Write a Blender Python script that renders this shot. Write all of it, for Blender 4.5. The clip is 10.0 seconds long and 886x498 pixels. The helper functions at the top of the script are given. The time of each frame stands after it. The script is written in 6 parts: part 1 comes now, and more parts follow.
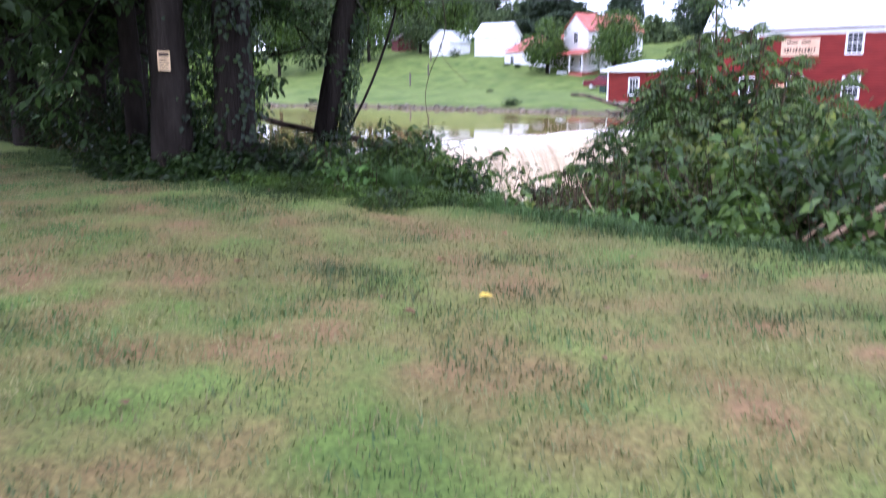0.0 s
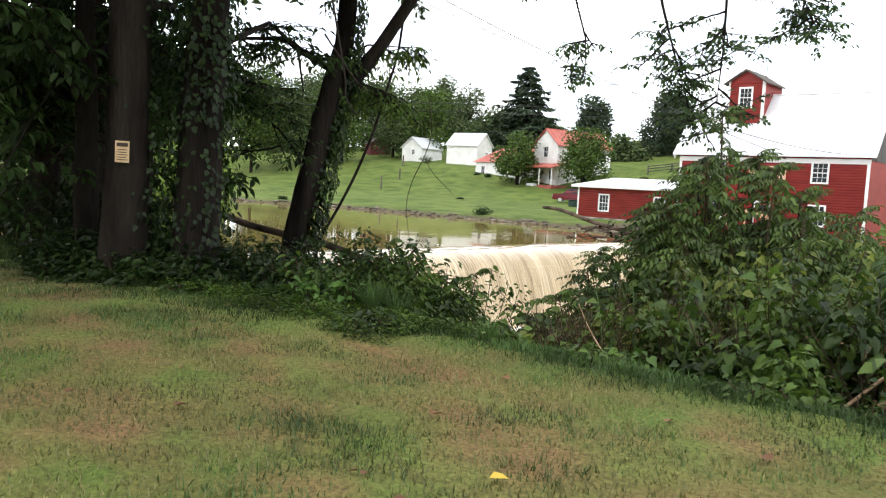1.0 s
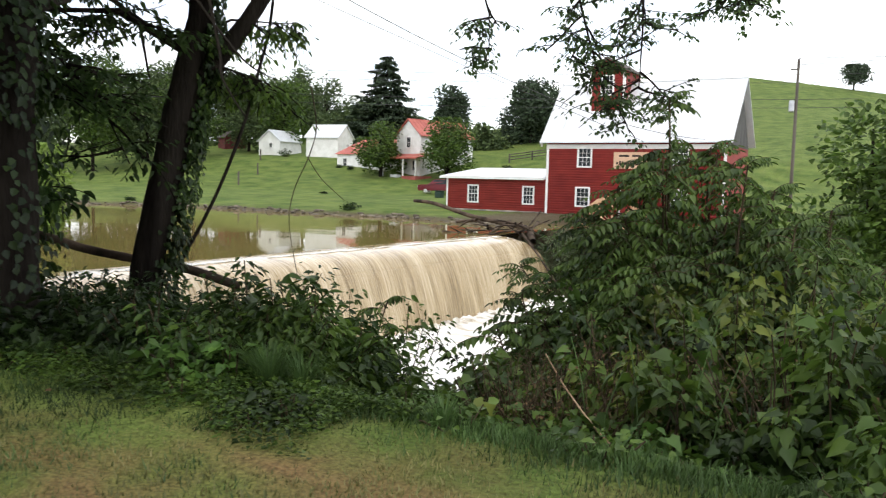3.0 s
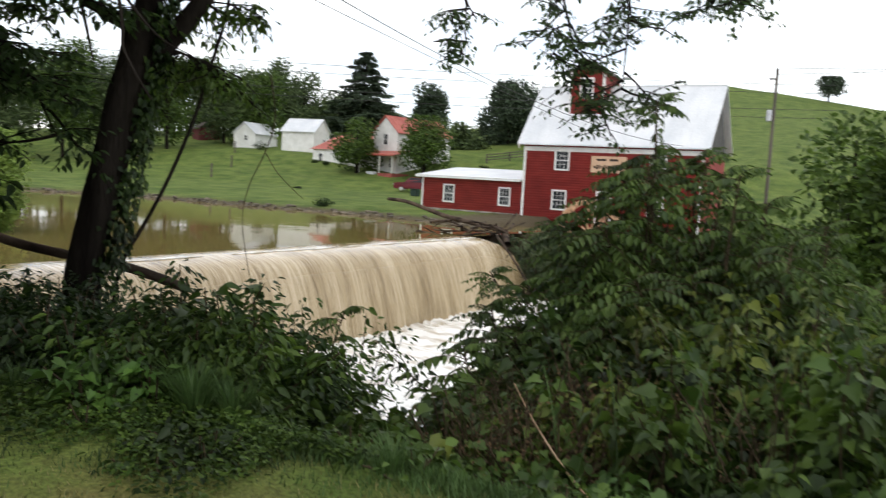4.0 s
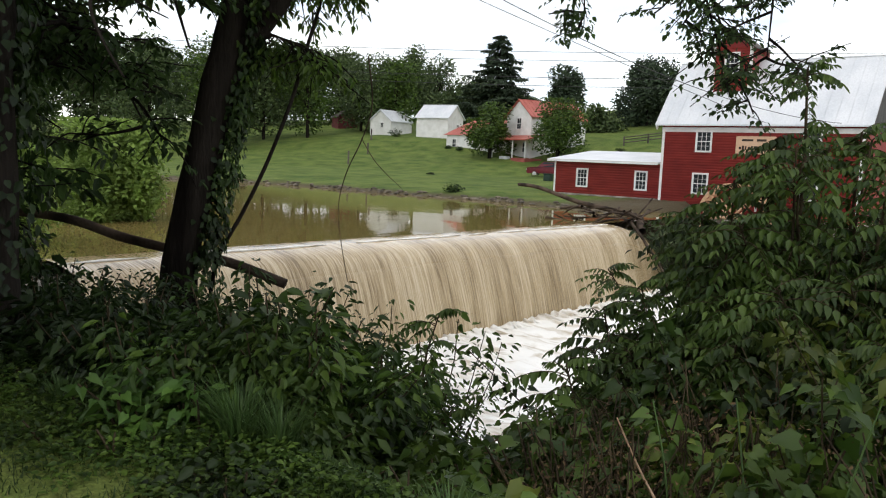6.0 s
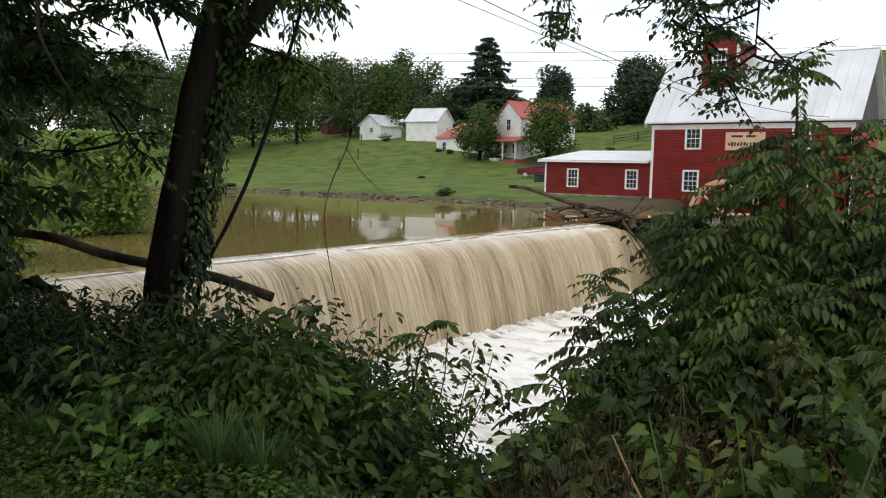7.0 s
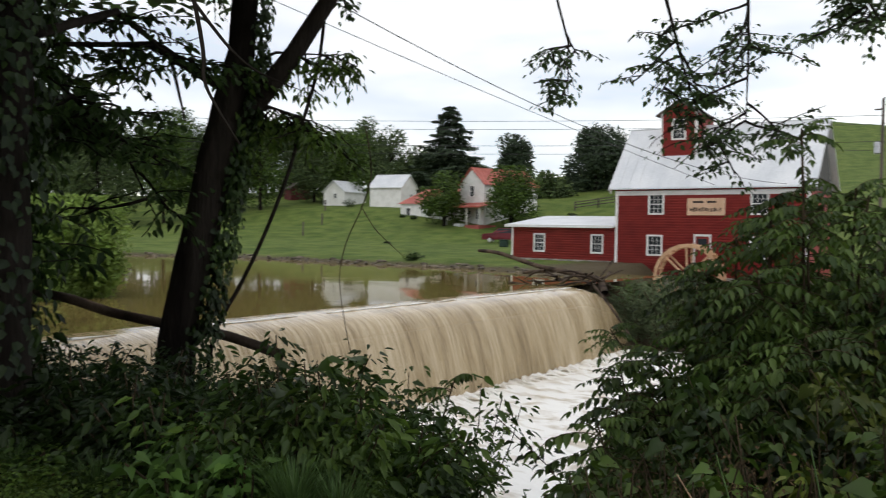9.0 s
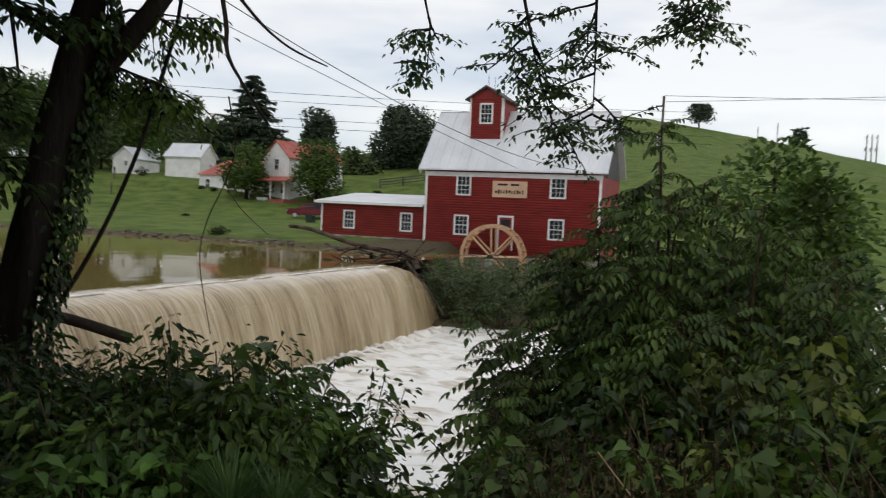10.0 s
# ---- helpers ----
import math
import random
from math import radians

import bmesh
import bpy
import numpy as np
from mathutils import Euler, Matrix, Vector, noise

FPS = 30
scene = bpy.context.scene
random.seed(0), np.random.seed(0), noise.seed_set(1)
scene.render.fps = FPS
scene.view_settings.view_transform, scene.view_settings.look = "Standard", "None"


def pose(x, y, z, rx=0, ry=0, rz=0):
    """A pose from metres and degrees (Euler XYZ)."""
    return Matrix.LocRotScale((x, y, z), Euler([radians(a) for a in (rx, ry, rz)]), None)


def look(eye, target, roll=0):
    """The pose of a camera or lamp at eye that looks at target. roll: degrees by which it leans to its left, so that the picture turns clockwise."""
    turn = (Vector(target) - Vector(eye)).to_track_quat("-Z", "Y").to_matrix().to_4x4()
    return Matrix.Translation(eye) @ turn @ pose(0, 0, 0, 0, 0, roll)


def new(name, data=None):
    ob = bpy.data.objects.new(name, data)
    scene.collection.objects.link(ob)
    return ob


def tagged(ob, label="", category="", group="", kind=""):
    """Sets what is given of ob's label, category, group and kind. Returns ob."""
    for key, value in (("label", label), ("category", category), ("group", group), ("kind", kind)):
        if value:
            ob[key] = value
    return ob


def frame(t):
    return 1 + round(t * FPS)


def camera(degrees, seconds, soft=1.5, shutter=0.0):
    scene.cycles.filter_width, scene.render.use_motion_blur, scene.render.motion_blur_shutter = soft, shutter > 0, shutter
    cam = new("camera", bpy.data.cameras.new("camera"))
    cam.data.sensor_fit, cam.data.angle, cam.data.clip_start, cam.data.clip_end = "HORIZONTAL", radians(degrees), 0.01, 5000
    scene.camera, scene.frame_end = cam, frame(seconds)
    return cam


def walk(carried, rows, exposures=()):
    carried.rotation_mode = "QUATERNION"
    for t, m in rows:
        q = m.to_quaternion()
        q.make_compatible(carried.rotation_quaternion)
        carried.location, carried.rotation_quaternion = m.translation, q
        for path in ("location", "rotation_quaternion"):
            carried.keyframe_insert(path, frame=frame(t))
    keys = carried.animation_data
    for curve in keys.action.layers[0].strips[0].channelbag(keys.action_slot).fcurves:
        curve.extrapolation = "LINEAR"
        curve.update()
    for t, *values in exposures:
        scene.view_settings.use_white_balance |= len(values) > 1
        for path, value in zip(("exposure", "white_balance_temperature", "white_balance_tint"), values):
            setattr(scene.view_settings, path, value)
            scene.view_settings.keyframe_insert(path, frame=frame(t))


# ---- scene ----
cam = camera(58.0, 10.0, soft=1.15, shutter=0.3)
PATH = [
    (0, (23.37, -48.791, 2.495), (22.006, -47.389, 2.08), -0.1),
    (0.5, (22.859, -48.474, 2.475), (21.51, -47.003, 2.344), 2.2),
    (1, (22.52, -48.205, 2.544), (21.192, -46.717, 2.386), 3.2),
    (1.5, (22.128, -47.885, 2.579), (20.754, -46.441, 2.407), 2.9),
    (2, (21.56, -47.538, 2.682), (20.261, -46.053, 2.349), 1.4),
    (2.5, (21.077, -47.099, 2.704), (19.938, -45.471, 2.48), -0.7),
    (2.7, (20.996, -47.066, 2.679), (19.888, -45.408, 2.521), 0.5),
    (3.8, (20.722, -46.493, 2.775), (19.797, -44.73, 2.582), 2.4),
    (4, (20.646, -46.358, 2.729), (19.648, -44.633, 2.561), 3.3),
    (4.5, (20.447, -45.864, 2.766), (19.299, -44.231, 2.637), 3.2),
    (5, (20.454, -45.558, 2.785), (19.221, -43.993, 2.613), 4.0),
    (5.5, (20.468, -45.585, 2.753), (19.205, -44.049, 2.541), 3.4),
    (7, (20.381, -45.392, 2.813), (19.123, -43.852, 2.598), 1.0),
    (7.5, (20.439, -45.537, 2.751), (19.198, -43.984, 2.537), 0.8),
    (8, (20.391, -45.413, 2.803), (19.157, -43.853, 2.592), 0.3),
    (8.5, (20.223, -45.578, 2.731), (18.874, -44.103, 2.65), 0.4),
    (9, (20.067, -45.855, 2.727), (18.879, -44.247, 2.678), 1.0),
    (9.5, (19.722, -45.959, 2.782), (18.759, -44.207, 2.715), -1.2),
    (10, (19.448, -46.166, 2.757), (18.698, -44.315, 2.664), 2.7),
]
walk(cam, [(t, look(eye, target, roll)) for t, eye, target, roll in PATH],
     exposures=[(0.0, 1.38, 5250, 30), (0.3, 1.25, 5700, 25), (0.6, 1.05, 6400, 14), (1.0, 0.85, 6500, 10), (2.0, 0.75, 6500, 10), (2.4, 0.88, 6500, 10), (2.7, 0.74, 6500, 10), (4.0, 0.15, 6500, 10), (5.0, 0.05, 6500, 10), (7.0, -0.04, 6500, 10), (8.0, -0.04, 6500, 10), (8.5, -0.18, 6500, 10), (9.0, -0.3, 6500, 10), (10.0, -0.55, 6500, 10)])

# ---- world and light ----
world = bpy.data.worlds.new("overcast_sky")
scene.world = world
world.use_nodes = True
wn, wl = world.node_tree.nodes, world.node_tree.links
wn.clear()
w_out = wn.new("ShaderNodeOutputWorld")
w_sky = wn.new("ShaderNodeTexSky")
w_sky.sky_type, w_sky.sun_disc = "NISHITA", False
w_sky.sun_elevation, w_sky.sun_rotation = radians(52), radians(200)
w_bg1 = wn.new("ShaderNodeBackground")
w_bg1.inputs["Strength"].default_value = 0.05
wl.new(w_sky.outputs[0], w_bg1.inputs["Color"])
w_co = wn.new("ShaderNodeTexCoord")
w_map = wn.new("ShaderNodeMapping")
w_map.inputs["Scale"].default_value = (1.0, 1.0, 4.5)
wl.new(w_co.outputs["Generated"], w_map.inputs["Vector"])
w_noise = wn.new("ShaderNodeTexNoise")
w_noise.inputs["Scale"].default_value, w_noise.inputs["Detail"].default_value = 2.2, 6
wl.new(w_map.outputs[0], w_noise.inputs["Vector"])
w_ramp = wn.new("ShaderNodeValToRGB")
w_ramp.color_ramp.elements[0].position, w_ramp.color_ramp.elements[1].position = 0.36, 0.56
w_ramp.color_ramp.elements[0].color = (0.58, 0.63, 0.70, 1)
w_ramp.color_ramp.elements[1].color = (0.93, 0.91, 0.88, 1)
wl.new(w_noise.outputs["Fac"], w_ramp.inputs[0])
w_bg2 = wn.new("ShaderNodeBackground")
w_bg2.inputs["Strength"].default_value = 1.3
wl.new(w_ramp.outputs[0], w_bg2.inputs["Color"])
w_add = wn.new("ShaderNodeAddShader")
wl.new(w_bg1.outputs[0], w_add.inputs[0])
wl.new(w_bg2.outputs[0], w_add.inputs[1])
wl.new(w_add.outputs[0], w_out.inputs["Surface"])

sun_data = bpy.data.lights.new("sun", "SUN")
sun_data.energy, sun_data.angle, sun_data.color = 0.5, radians(25), (1.0, 0.96, 0.9)
sun = new("sun", sun_data)
sun.matrix_world = pose(0, -40, 60, 38, 0, 20)


# ---- materials ----
def make_mat(name, c1, c2, scale=3.0, fine=40.0, rough=0.8, bump=0.2, metal=0.0, stretch=(1, 1, 1), c3=None, island=0.0, spec=0.4, objrand=0.0, fine_amt=0.35, dist=0.02):
    """A surface whose colour varies at a coarse and a fine scale, with fine relief."""
    m = bpy.data.materials.new(name)
    m.use_nodes = True
    n, l = m.node_tree.nodes, m.node_tree.links
    b = n["Principled BSDF"]
    b.inputs["Roughness"].default_value, b.inputs["Metallic"].default_value = rough, metal
    b.inputs["Specular IOR Level"].default_value = spec
    geo = n.new("ShaderNodeNewGeometry")
    mp = n.new("ShaderNodeMapping")
    mp.inputs["Scale"].default_value = stretch
    l.new(geo.outputs["Position"], mp.inputs["Vector"])
    big, small = n.new("ShaderNodeTexNoise"), n.new("ShaderNodeTexNoise")
    big.inputs["Scale"].default_value, big.inputs["Detail"].default_value = scale, 4
    small.inputs["Scale"].default_value, small.inputs["Detail"].default_value = fine, 3
    l.new(mp.outputs[0], big.inputs["Vector"])
    l.new(mp.outputs[0], small.inputs["Vector"])
    ramp = n.new("ShaderNodeValToRGB")
    ramp.color_ramp.elements[0].position, ramp.color_ramp.elements[1].position = 0.35, 0.65
    ramp.color_ramp.elements[0].color, ramp.color_ramp.elements[1].color = (*c1, 1), (*c2, 1)
    if c3:
        e = ramp.color_ramp.elements.new(0.5)
        e.color = (*c3, 1)
    l.new(big.outputs["Fac"], ramp.inputs[0])
    mix = n.new("ShaderNodeMix")
    mix.data_type, mix.blend_type = "RGBA", "MULTIPLY"
    mix.inputs["Factor"].default_value = fine_amt
    r2 = n.new("ShaderNodeMapRange")
    r2.inputs["From Min"].default_value, r2.inputs["From Max"].default_value = 0.3, 0.7
    r2.inputs["To Min"].default_value, r2.inputs["To Max"].default_value = 0.35, 1.4
    l.new(small.outputs["Fac"], r2.inputs["Value"])
    l.new(ramp.outputs[0], mix.inputs["A"])
    l.new(r2.outputs[0], mix.inputs["B"])
    last = mix.outputs["Result"]
    if island or objrand:
        hsv = n.new("ShaderNodeHueSaturation")
        rr = n.new("ShaderNodeMapRange")
        amt = island or objrand
        rr.inputs["To Min"].default_value, rr.inputs["To Max"].default_value = 1 - amt, 1 + amt
        if island:
            l.new(geo.outputs["Random Per Island"], rr.inputs["Value"])
        else:
            oi = n.new("ShaderNodeObjectInfo")
            l.new(oi.outputs["Random"], rr.inputs["Value"])
        l.new(rr.outputs[0], hsv.inputs["Value"])
        l.new(last, hsv.inputs["Color"])
        last = hsv.outputs["Color"]
    l.new(last, b.inputs["Base Color"])
    if bump:
        bp = n.new("ShaderNodeBump")
        bp.inputs["Strength"].default_value, bp.inputs["Distance"].default_value = bump, dist
        l.new(small.outputs["Fac"], bp.inputs["Height"])
        l.new(bp.outputs[0], b.inputs["Normal"])
    return m


def leaf_mat(name, c1, c2, rough=0.5, through_light=0.38, vary=0.5):
    """Leaves: each differs a little, and some daylight passes through them."""
    m = bpy.data.materials.new(name)
    m.use_nodes = True
    n, l = m.node_tree.nodes, m.node_tree.links
    b, out = n["Principled BSDF"], n["Material Output"]
    b.inputs["Roughness"].default_value = rough
    b.inputs["Specular IOR Level"].default_value = 0.36
    geo = n.new("ShaderNodeNewGeometry")
    ramp = n.new("ShaderNodeValToRGB")
    ramp.color_ramp.elements[0].color, ramp.color_ramp.elements[1].color = (*c1, 1), (*c2, 1)
    l.new(geo.outputs["Random Per Island"], ramp.inputs[0])
    nz = n.new("ShaderNodeTexNoise")
    nz.inputs["Scale"].default_value = 1.3
    l.new(geo.outputs["Position"], nz.inputs["Vector"])
    hsv = n.new("ShaderNodeHueSaturation")
    rr = n.new("ShaderNodeMapRange")
    rr.inputs["From Min"].default_value, rr.inputs["From Max"].default_value = 0.3, 0.7
    rr.inputs["To Min"].default_value, rr.inputs["To Max"].default_value = 1 - vary, 1 + vary
    l.new(nz.outputs["Fac"], rr.inputs["Value"])
    l.new(rr.outputs[0], hsv.inputs["Value"])
    l.new(ramp.outputs[0], hsv.inputs["Color"])
    l.new(hsv.outputs[0], b.inputs["Base Color"])
    tr = n.new("ShaderNodeBsdfTranslucent")
    l.new(hsv.outputs[0], tr.inputs["Color"])
    mx = n.new("ShaderNodeMixShader")
    mx.inputs[0].default_value = through_light
    l.new(b.outputs[0], mx.inputs[1])
    l.new(tr.outputs[0], mx.inputs[2])
    l.new(mx.outputs[0], out.inputs["Surface"])
    return m


M = {}
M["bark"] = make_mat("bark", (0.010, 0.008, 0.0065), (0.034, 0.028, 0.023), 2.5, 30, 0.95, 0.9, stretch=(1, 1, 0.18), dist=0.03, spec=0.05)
M["twig"] = make_mat("twig", (0.03, 0.022, 0.014), (0.10, 0.075, 0.045), 4, 40, 0.9, 0.4, spec=0.1)
M["dead_wood"] = make_mat("dead_wood", (0.025, 0.018, 0.014), (0.11, 0.08, 0.058), 2, 30, 0.9, 0.6, spec=0.1)
M["dry_cane"] = make_mat("dry_cane", (0.25, 0.16, 0.09), (0.42, 0.28, 0.18), 4, 40, 0.8, 0.3)
M["leaf"] = leaf_mat("leaf_dark", (0.015, 0.033, 0.006), (0.042, 0.078, 0.013))
# the dark leaf green again, darkened to carry the shade of hedge and grove
M["leaf_shaded"] = leaf_mat("leaf_shaded", (0.008, 0.020, 0.004), (0.029, 0.055, 0.009))
M["leaf_mid"] = leaf_mat("leaf_mid", (0.030, 0.064, 0.009), (0.096, 0.154, 0.023))
M["sumac_leaf"] = leaf_mat("sumac_leaf", (0.028, 0.058, 0.010), (0.088, 0.138, 0.025))
M["leaf_bright"] = leaf_mat("leaf_bright", (0.04, 0.092, 0.014), (0.085, 0.158, 0.028))
M["leaf_yellow"] = leaf_mat("leaf_yellow", (0.06, 0.092, 0.012), (0.155, 0.185, 0.03))
M["leaf_brown"] = leaf_mat("leaf_brown", (0.06, 0.035, 0.015), (0.10, 0.075, 0.028), 0.8, 0.2)
M["seed_head"] = leaf_mat("dry_seed_head", (0.055, 0.032, 0.015), (0.115, 0.072, 0.03), 0.85, 0.15)
M["canopy"] = leaf_mat("leaf_canopy", (0.020, 0.040, 0.010), (0.055, 0.098, 0.024), 0.62, 0.5)
# distant greens lightened, the haze of the air mixed into the colour
M["hazy_far_leaf"] = leaf_mat("hazy_far_leaf", (0.04, 0.068, 0.022), (0.10, 0.14, 0.045), 0.7, 0.2, 0.4)
M["conifer"] = leaf_mat("conifer_needles", (0.022, 0.038, 0.020), (0.055, 0.085, 0.04), 0.7, 0.1, 0.3)
M["scrub"] = leaf_mat("scrub_leaf", (0.075, 0.11, 0.05), (0.16, 0.20, 0.10), 0.6, 0.3)
M["willow"] = leaf_mat("willow_leaf", (0.15, 0.235, 0.045), (0.25, 0.35, 0.08), 0.6, 0.4)
M["grass_blade"] = leaf_mat("grass_blade", (0.10, 0.122, 0.036), (0.24, 0.215, 0.088), 0.7, 0.3, 0.4)
# lush green by nature, darkened further to stand in for tree shade
M["shaded_turf_blade"] = leaf_mat("shaded_turf_blade", (0.022, 0.046, 0.009), (0.055, 0.09, 0.02), 0.7, 0.3, 0.4)
M["grass_long"] = leaf_mat("long_grass", (0.042, 0.085, 0.02), (0.085, 0.145, 0.04), 0.6, 0.3)
M["siding"] = make_mat("red_siding", (0.21, 0.018, 0.015), (0.28, 0.028, 0.022), 0.8, 25, 0.6, 0.12, stretch=(1, 1, 3), fine_amt=0.22)
M["white"] = make_mat("white_paint", (0.70, 0.69, 0.66), (0.82, 0.81, 0.79), 1.5, 30, 0.55, 0.1, fine_amt=0.12)
M["tin"] = make_mat("tin_roof", (0.60, 0.62, 0.64), (0.72, 0.73, 0.74), 0.7, 12, 0.42, 0.08, metal=0.25, stretch=(1, 1, 0.3), fine_amt=0.12)
M["red_roof"] = make_mat("red_metal_roof", (0.33, 0.07, 0.048), (0.44, 0.115, 0.082), 0.8, 15, 0.5, 0.1, fine_amt=0.15)
M["stone"] = make_mat("foundation_stone", (0.16, 0.14, 0.12), (0.34, 0.30, 0.26), 1.8, 22, 0.9, 0.6)
M["brick"] = make_mat("porch_brick", (0.25, 0.06, 0.05), (0.34, 0.10, 0.08), 2, 20, 0.85, 0.4)
M["grey_boards"] = make_mat("grey_boards", (0.055, 0.052, 0.05), (0.11, 0.105, 0.10), 2, 25, 0.9, 0.3, stretch=(1, 1, 0.2))
M["barn"] = make_mat("old_barn_boards", (0.085, 0.016, 0.018), (0.13, 0.028, 0.026), 2, 20, 0.85, 0.3)
M["dark_glass"] = make_mat("window_glass", (0.02, 0.025, 0.028), (0.035, 0.04, 0.045), 2, 20, 0.08, 0.0, spec=0.12)
M["wood_new"] = make_mat("fresh_timber", (0.55, 0.33, 0.18), (0.68, 0.44, 0.27), 2, 30, 0.7, 0.3)
M["sign"] = make_mat("sign_board", (0.56, 0.36, 0.23), (0.64, 0.43, 0.29), 2, 25, 0.7, 0.1, fine_amt=0.15)
M["ink"] = make_mat("dark_lettering", (0.03, 0.02, 0.015), (0.05, 0.03, 0.02), 5, 40, 0.7, 0.0)
M["pole"] = make_mat("weathered_pole", (0.06, 0.05, 0.045), (0.13, 0.11, 0.09), 2, 30, 0.9, 0.4, stretch=(1, 1, 0.2))
M["cable"] = make_mat("cable", (0.03, 0.03, 0.03), (0.05, 0.05, 0.05), 2, 20, 0.7, 0.0)
M["car"] = make_mat("red_car_paint", (0.10, 0.006, 0.010), (0.13, 0.008, 0.013), 2, 20, 0.4, 0.0, spec=0.3)
M["rubber"] = make_mat("tyre_rubber", (0.015, 0.015, 0.015), (0.03, 0.03, 0.03), 3, 40, 0.85, 0.2)
M["chrome"] = make_mat("wheel_metal", (0.4, 0.4, 0.42), (0.55, 0.55, 0.56), 3, 40, 0.3, 0.0, metal=0.8)
M["paper"] = make_mat("paper_notice", (0.62, 0.42, 0.22), (0.72, 0.52, 0.3), 6, 40, 0.8, 0.0, fine_amt=0.2)
M["litter"] = leaf_mat("fallen_leaf", (0.11, 0.05, 0.025), (0.2, 0.10, 0.05), 0.8, 0.1)
M["yellow_leaf"] = leaf_mat("yellow_leaf", (0.6, 0.42, 0.05), (0.7, 0.5, 0.08), 0.7, 0.2)
M["rock"] = make_mat("shore_rock", (0.06, 0.05, 0.035), (0.17, 0.14, 0.10), 3, 25, 0.9, 0.6, objrand=0.3)
M["green_bin"] = make_mat("green_plastic", (0.005, 0.022, 0.014), (0.008, 0.03, 0.018), 3, 30, 0.5, 0.0)


def ground_material():
    """Turf with drier, browner patches near the walker and richer green beyond; mud and stones by the water."""
    m = bpy.data.materials.new("turf")
    m.use_nodes = True
    n, l = m.node_tree.nodes, m.node_tree.links
    b = n["Principled BSDF"]
    b.inputs["Roughness"].default_value = 0.95
    b.inputs["Specular IOR Level"].default_value = 0.15
    geo = n.new("ShaderNodeNewGeometry")
    big, mid, fine = [n.new("ShaderNodeTexNoise") for _ in range(3)]
    for t, s, d in ((big, 0.55, 5), (mid, 1.5, 6), (fine, 38, 4)):
        t.inputs["Scale"].default_value, t.inputs["Detail"].default_value = s, d
        l.new(geo.outputs["Position"], t.inputs["Vector"])
    r1 = n.new("ShaderNodeValToRGB")
    r1.color_ramp.elements[0].position, r1.color_ramp.elements[1].position = 0.34, 0.64
    r1.color_ramp.elements[0].color, r1.color_ramp.elements[1].color = (0.062, 0.110, 0.020, 1), (0.138, 0.186, 0.042, 1)
    l.new(big.outputs["Fac"], r1.inputs[0])
    # dry patches
    r2 = n.new("ShaderNodeValToRGB")
    r2.color_ramp.elements[0].position, r2.color_ramp.elements[1].position = 0.37, 0.68
    l.new(mid.outputs["Fac"], r2.inputs[0])
    att = n.new("ShaderNodeAttribute")
    att.attribute_name = "soil"
    sep = n.new("ShaderNodeSeparateColor")
    l.new(att.outputs["Color"], sep.inputs[0])
    mul = n.new("ShaderNodeMath")
    mul.operation = "MULTIPLY"
    l.new(r2.outputs[0], mul.inputs[0])
    l.new(sep.outputs["Green"], mul.inputs[1])
    mx = n.new("ShaderNodeMix")
    mx.data_type = "RGBA"
    mx.inputs["B"].default_value = (0.205, 0.128, 0.058, 1)
    stain = n.new("ShaderNodeMath")
    stain.operation = "MULTIPLY"
    l.new(sep.outputs["Blue"], stain.inputs[0])
    l.new(mid.outputs["Fac"], stain.inputs[1])
    most = n.new("ShaderNodeMath")
    most.operation = "MAXIMUM"
    l.new(mul.outputs[0], most.inputs[0])
    l.new(stain.outputs[0], most.inputs[1])
    l.new(most.outputs[0], mx.inputs["Factor"])
    l.new(r1.outputs[0], mx.inputs["A"])
    mud = n.new("ShaderNodeMix")
    mud.data_type = "RGBA"
    mud.inputs["B"].default_value = (0.10, 0.08, 0.048, 1)
    l.new(sep.outputs["Red"], mud.inputs["Factor"])
    l.new(mx.outputs["Result"], mud.inputs["A"])
    dark = n.new("ShaderNodeMix")
    dark.data_type, dark.blend_type = "RGBA", "MULTIPLY"
    dark.inputs["Factor"].default_value = 0.7
    fr = n.new("ShaderNodeMapRange")
    fr.inputs["From Min"].default_value, fr.inputs["From Max"].default_value = 0.3, 0.7
    fr.inputs["To Min"].default_value, fr.inputs["To Max"].default_value = 0.35, 1.35
    l.new(fine.outputs["Fac"], fr.inputs["Value"])
    l.new(mud.outputs["Result"], dark.inputs["A"])
    l.new(fr.outputs[0], dark.inputs["B"])
    l.new(dark.outputs["Result"], b.inputs["Base Color"])
    bp = n.new("ShaderNodeBump")
    bp.inputs["Strength"].default_value, bp.inputs["Distance"].default_value = 0.7, 0.03
    l.new(fine.outputs["Fac"], bp.inputs["Height"])
    l.new(bp.outputs[0], b.inputs["Normal"])
    return m


